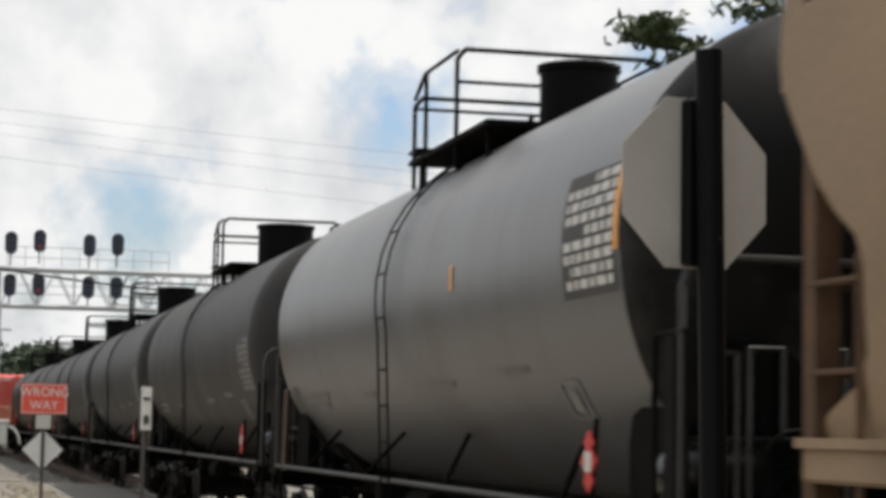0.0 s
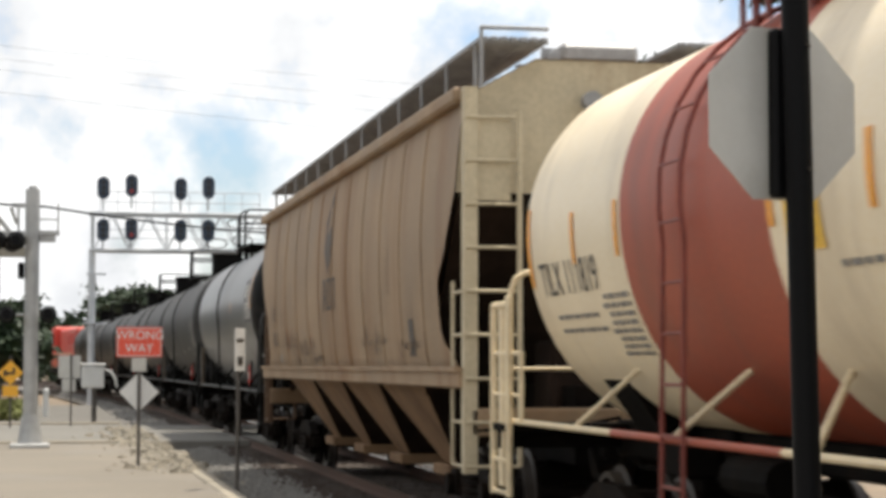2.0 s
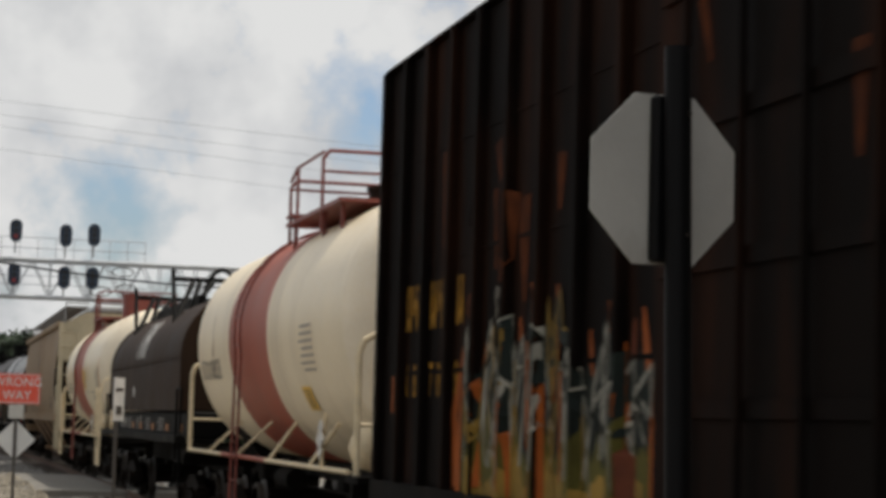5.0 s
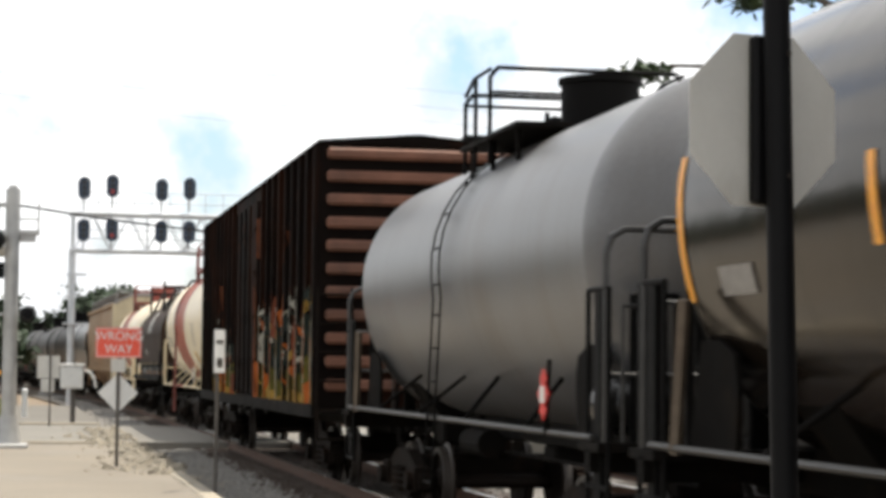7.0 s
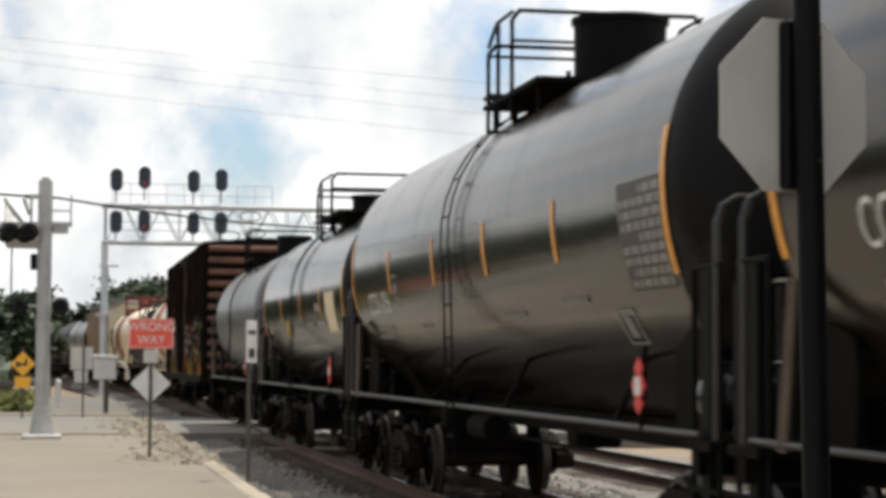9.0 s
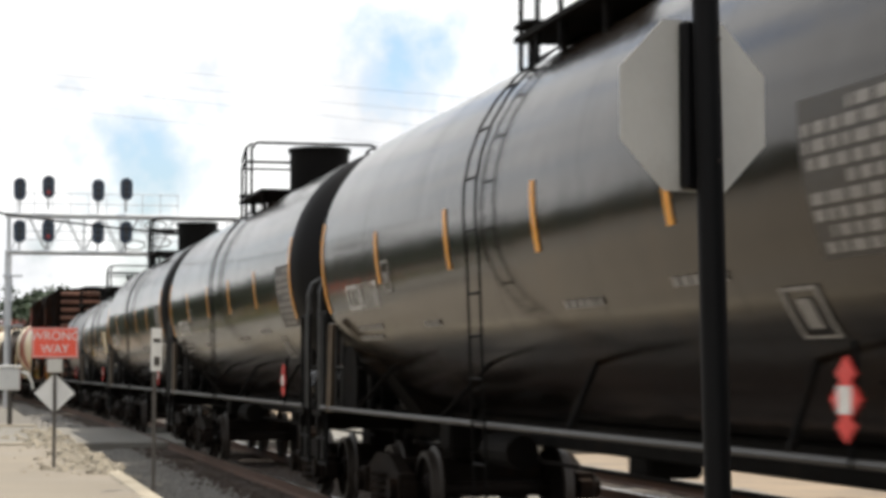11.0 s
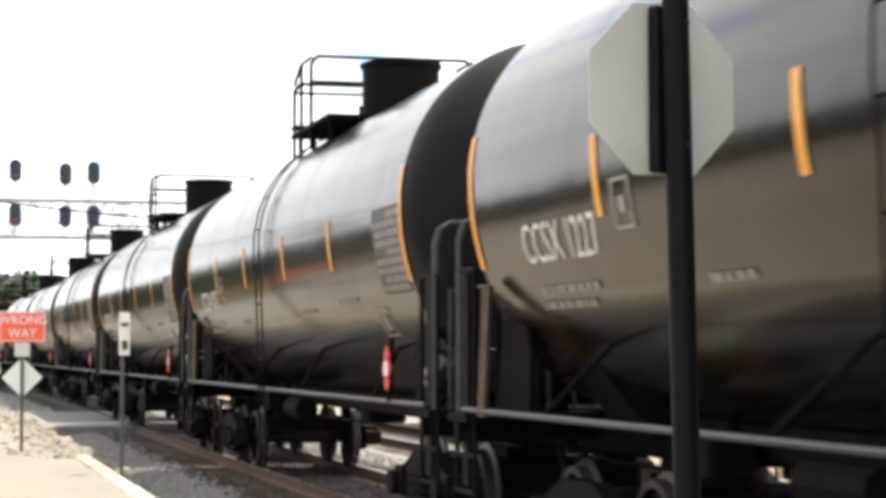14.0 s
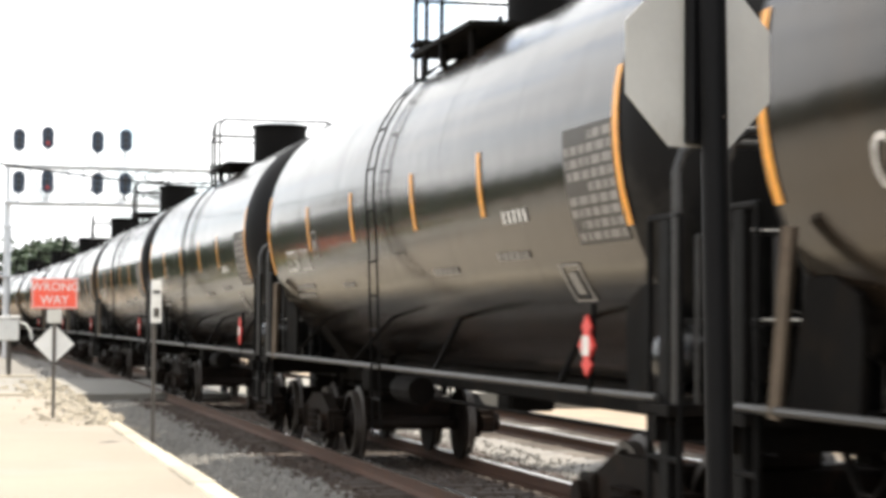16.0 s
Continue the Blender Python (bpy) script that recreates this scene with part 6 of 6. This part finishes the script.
for x, dz, red in ((2.72, 0.0, False), (4.02, 0.13, True), (6.30, 0.0, False), (7.60, 0.09, False)):
    signal_head(x, 9.88 + dz, red)
    signal_head(x, 7.92 + dz * 0.3, red)

# ---- cabinets by the far side of the street ----
cab = thing("signal_cabinet", "pale grey equipment cabinet on a post", "cabinet", m=pose(1.55, 64.5, 0))
bm = bmesh.new()
box(bm, -0.34, 0.34, -0.25, 0.25, 0.92, 1.60, 0.03)
part("body", bm, M_CABINET, cab)
bm = bmesh.new()
box(bm, -0.40, 0.40, -0.30, 0.28, 1.622, 1.69, 0.02)
part("lid", bm, M_CABINET, cab)
bm = bmesh.new()
box(bm, -0.29, 0.29, -0.262, -0.252, 0.97, 1.56)
part("door", bm, M_CABINET, cab)
bm = bmesh.new()
rod(bm, (0.05, 0, -0.3), (0.05, 0, 0.93), 0.08, 8)
part("leg", bm, M_POST_STEEL, cab)
bm = bmesh.new()
pipe(bm, [(0.36, 0, 1.5), (0.56, 0, 1.44), (0.70, 0, 1.2), (0.74, 0, 0.95)], 0.035, 7)
part("conduit", bm, M_CABINET, cab)
back = thing("sign_backs", "two pale sign backs on one post", "traffic sign", m=pose(0.80, 61.6, 0))
bm = bmesh.new()
rod(bm, (0.05, -0.03, -0.3), (0.05, -0.03, 1.95), 0.03, 8)
part("post", bm, M_POST_STEEL, back)
for x0, x1, z0, z1 in ((-0.33, 0.32, 1.25, 1.92), (-0.22, 0.18, 0.85, 1.23)):
    bm = bmesh.new()
    box(bm, x0, x1, 0.0, 0.005, z0, z1)
    part("sign_plate", bm, M_SIGN_BACK, back)
bm = bmesh.new()
rod(bm, (0, 0, -0.3), (0, 0, 0.75), 0.10, 12)
bmesh.ops.create_icosphere(bm, subdivisions=2, radius=0.10, matrix=Matrix.Translation((0, 0, 0.75)))
bol = part("bollard", bm, M_CABINET, smooth=True)
bol.matrix_basis = pose(0.15, 72, 0)
tagged(bol, "short pale concrete bollard", "bollard")
bm = bmesh.new()
for k in range(5):
    rod(bm, (-8 + 4 * k, 0, -0.3), (-8 + 4 * k, 0, 0.6), 0.06, 8)
box(bm, -9, 9.0, -0.02, 0.02, 0.25, 0.5, 0.01)
gr = part("guard_rail", bm, M_POST_STEEL)
gr.matrix_basis = pose(-8.2, 96, 0)
tagged(gr, "low brown guard rail behind the verge", "guard rail")

# ---- power lines ----
for x in (-60, 100):
    pole = thing("utility_pole", "weathered wooden utility pole with crossarms", "utility pole", "poles of the power line", pose(x, 120.5, 0))
    zt = 28.0 if x < 0 else 16.0
    bm = bmesh.new()
    rod(bm, (0, 0, -0.5), (0, 0, zt), 0.2, 10, 0.13)
    part("pole", bm, M_BARK, pole)
    bm = bmesh.new()
    box(bm, -0.06, 0.06, -2.2, 3.0, zt - 3.2, zt - 3.05)
    box(bm, -0.06, 0.06, -2.2, 3.0, zt - 1.2, zt - 1.05)
    part("crossarm", bm, M_BARK, pole)
for k, (za, zb, dy) in enumerate(((18.6, 17.2, 0), (18.0, 16.4, 0.6), (19.6, 18.4, 1.2), (17.0, 15.4, 3))):
    bm = bmesh.new()
    pts = []
    for i in range(17):
        t_ = i / 16
        pts.append((-60 + 160 * t_, 119 + dy, za + (za - zb) * 3 - (za - zb) * 7.5 * t_ + 10 * (t_ - 0.5) ** 2))
    tube(bm, pts, 0.008, 5)
    tagged(part("power_line", bm, M_PIPE_DARK), "thin overhead power line", "power line", "overhead power lines")

# ---- trees ----
def tree(name, label, base, height, spread, seed, leaf, leaf_size, clumps, per, limbs=(), trunk_r=0.2, tight=0.6, flat=0.6):
    g = random.Random(seed)
    tr = thing("tree", label, "tree", m=pose(*base))
    bm = bmesh.new()
    top = height * 0.55
    pts = [Vector((g.uniform(-0.1, 0.1) * i, g.uniform(-0.1, 0.1) * i, top * i / 5)) for i in range(6)]
    for i in range(5):
        rod(bm, pts[i], pts[i + 1], trunk_r * (1 - 0.12 * i), 9, trunk_r * (1 - 0.12 * (i + 1)))
    part("trunk", bm, M_BARK, tr)
    ends = []
    for k in range(9):
        bm = bmesh.new()
        a = g.uniform(0, 6.28)
        p0 = pts[g.randint(2, 5)]
        p1 = p0 + Vector((math.cos(a) * spread * g.uniform(0.3, 0.6), math.sin(a) * spread * g.uniform(0.3, 0.6), height * g.uniform(0.12, 0.35)))
        p2 = p1 + Vector((math.cos(a + 0.4) * spread * 0.4, math.sin(a + 0.4) * spread * 0.4, height * g.uniform(-0.02, 0.15)))
        rod(bm, p0, p1, trunk_r * 0.4, 6, trunk_r * 0.22)
        rod(bm, p1, p2, trunk_r * 0.22, 6, trunk_r * 0.08)
        ends += [p1, p2]
        part("limb", bm, M_BARK, tr)
    for limb in limbs:
        bm = bmesh.new()
        q = [Vector(p) for p in limb]
        for i in range(len(q) - 1):
            rod(bm, q[i], q[i + 1], trunk_r * (0.32 - 0.06 * i if i < 4 else 0.06), 6, trunk_r * (0.26 - 0.06 * i if i < 4 else 0.04))
        ends += q[1:]
        part("limb", bm, M_BARK, tr)
    vs, fs = [], []
    for k in range(clumps):
        c = ends[g.randrange(len(ends))] if g.random() < 0.55 else Vector((g.gauss(0, spread * 0.42), g.gauss(0, spread * 0.42), height * g.uniform(0.45, 0.95)))
        c = c + Vector((g.gauss(0, 0.05 * spread), g.gauss(0, 0.05 * spread), g.gauss(0, 0.03 * spread)))
        cr = g.uniform(0.5, 1.2) * spread * 0.17
        for j in range(per):
            d = Vector((g.gauss(0, 1), g.gauss(0, 1), g.gauss(0, flat))) * cr * tight
            p = c + d
            u = Vector((g.gauss(0, 1), g.gauss(0, 1), g.gauss(0, 0.5))).normalized() * leaf_size * g.uniform(0.6, 1.3)
            w_ = u.cross(Vector((g.gauss(0, 1), g.gauss(0, 1), g.gauss(0, 1)))).normalized() * leaf_size * g.uniform(0.25, 0.5)
            o = len(vs)
            vs += [p - u, p + w_, p + u, p - w_]
            fs.append((o, o + 1, o + 2, o + 3))
    me = bpy.data.meshes.new("crown")
    me.from_pydata(vs, [], fs)
    me.materials.append(leaf)
    cr_ = new("crown", me)
    cr_.parent = tr
    return tr


# the tree behind the tracks, whose sparse boughs hang over the train
B = (15.5, 29.0, -0.58)
near_tree = tree("tree", "leafy tree behind the tracks with sparse hanging boughs", B, 13.0, 4.6, 11, M_LEAF, 0.105, 105, 200,
     limbs=[((0, 0, 5.0), (-2.2, -0.8, 6.8), (-4.0, -1.8, 7.4), (-5.4, -2.3, 7.7), (-6.3, -2.6, 7.75)),
            ((0, 0, 4.6), (-2.0, -1.5, 6.0), (-3.6, -2.2, 6.3), (-5.2, -2.4, 6.45), (-6.9, -2.6, 6.38)),
            ((0, 0, 6.0), (-2.0, -0.5, 8.0), (-4.2, -1.6, 8.6), (-5.6, -2.0, 8.9))], trunk_r=0.26, tight=0.30, flat=0.34)
for k, (x, y, hh, sp) in enumerate(((-9, 150, 8.0, 5), (-4, 140, 6.5, 4.5), (-7.5, 176, 6.5, 5), (8.0, 163, 8.2, 3.6), (8.0, 180, 9.4, 4.5), (11.5, 190, 9.5, 5), (-14, 130, 8, 5.5), (-2.5, 120, 5.4, 3.4), (16, 200, 9.5, 6), (-19, 150, 9, 6), (-7, 112, 5.0, 3.4), (22, 215, 10, 6), (-26, 160, 10, 6))):
    tree("tree", "dense dark green tree in the distance", (x, y, -0.58), hh, sp, 40 + k, M_LEAF_FAR, 0.42, 110, 40, trunk_r=0.22)
for k, (x, y, hh, sp) in enumerate(((22.5, 90, 5.0, 2.8), (20.5, 106, 5.5, 3.0), (23, 130, 7, 3.5))):
    tree("tree", "bushy green tree beyond the second track", (x, y, -0.58), hh, sp, 80 + k, M_LEAF_FAR, 0.22, 60, 36, trunk_r=0.14)


def bank(name, label, x0, x1, y0, y1, hgt, count, seed, leaf, size):
    """A far belt of wood as loose foliage over its area."""
    g = random.Random(seed)
    vs, fs = [], []
    for k in range(count):
        x, y = g.uniform(x0, x1), g.uniform(y0, y1)
        if abs(x - (TRACK_X + 2.1 - swing(y))) < 5.2:
            continue
        lim = hgt * (0.55 + 0.45 * noise.noise((x * 0.09, y * 0.05, seed)) + 0.25 * noise.noise((x * 0.35, y * 0.2, seed + 5)))
        p = Vector((x, y, -0.3 + max(0.4, lim) * g.random() ** 0.6))
        u = Vector((g.gauss(0, 1), g.gauss(0, 1), g.gauss(0, 0.7))).normalized() * size * g.uniform(0.5, 1.4)
        w_ = u.cross(Vector((g.gauss(0, 1), g.gauss(0, 1), g.gauss(0, 1)))).normalized() * size * g.uniform(0.3, 0.7)
        o = len(vs)
        vs += [p - u, p + w_, p + u, p - w_]
        fs.append((o, o + 1, o + 2, o + 3))
    me = bpy.data.meshes.new(name)
    me.from_pydata(vs, [], fs)
    me.materials.append(leaf)
    return tagged(new(name, me), label, "woodland", kind="stuff")


bank("far_wood", "dark belt of far woods on the horizon", -110, 120, 235, 300, 11, 42000, 1, M_LEAF_FAR, 1.1)
bank("far_wood", "belt of scrub beside the far track", -70, -2.5, 105, 135, 4.4, 22000, 2, M_LEAF_FAR, 0.5)
bank("hedge_row", "dark green scrub behind the second track", 17.2, 23, 22, 150, 2.9, 26000, 4, M_LEAF_FAR, 0.34)
bank("grass_patch", "dry yellow-green grass patch on the verge", -9, -0.7, 66, 84, 0.75, 12000, 6, M_GRASS, 0.16)

# ---- wooded and built-up side behind the camera, which the tanks mirror ----
bank("far_wood", "tree belt across the road", -52, -36, -40, 140, 10.0, 34000, 9, M_LEAF_FAR, 0.8)


# ---- movement ----
def motions():
    half = [i * 0.5 for i in range(33)]
    for car, y0 in TRAIN:
        walk(car, [(t, on_line(y0 + run(t))) for t in half])
    # the wheels roll on the rails
    ticks = [i / FPS for i in range(frame(16.0))]
    turns = [-math.degrees(run(t) / 0.42) for t in ticks]
    for ws in [o for car, y0 in TRAIN for o in car.children_recursive if o.name.startswith("wheelset")]:
        y = ws.location.y
        walk(ws, [(t, pose(0, y, 0.42, a % 360)) for t, a in zip(ticks, turns)])


motions()
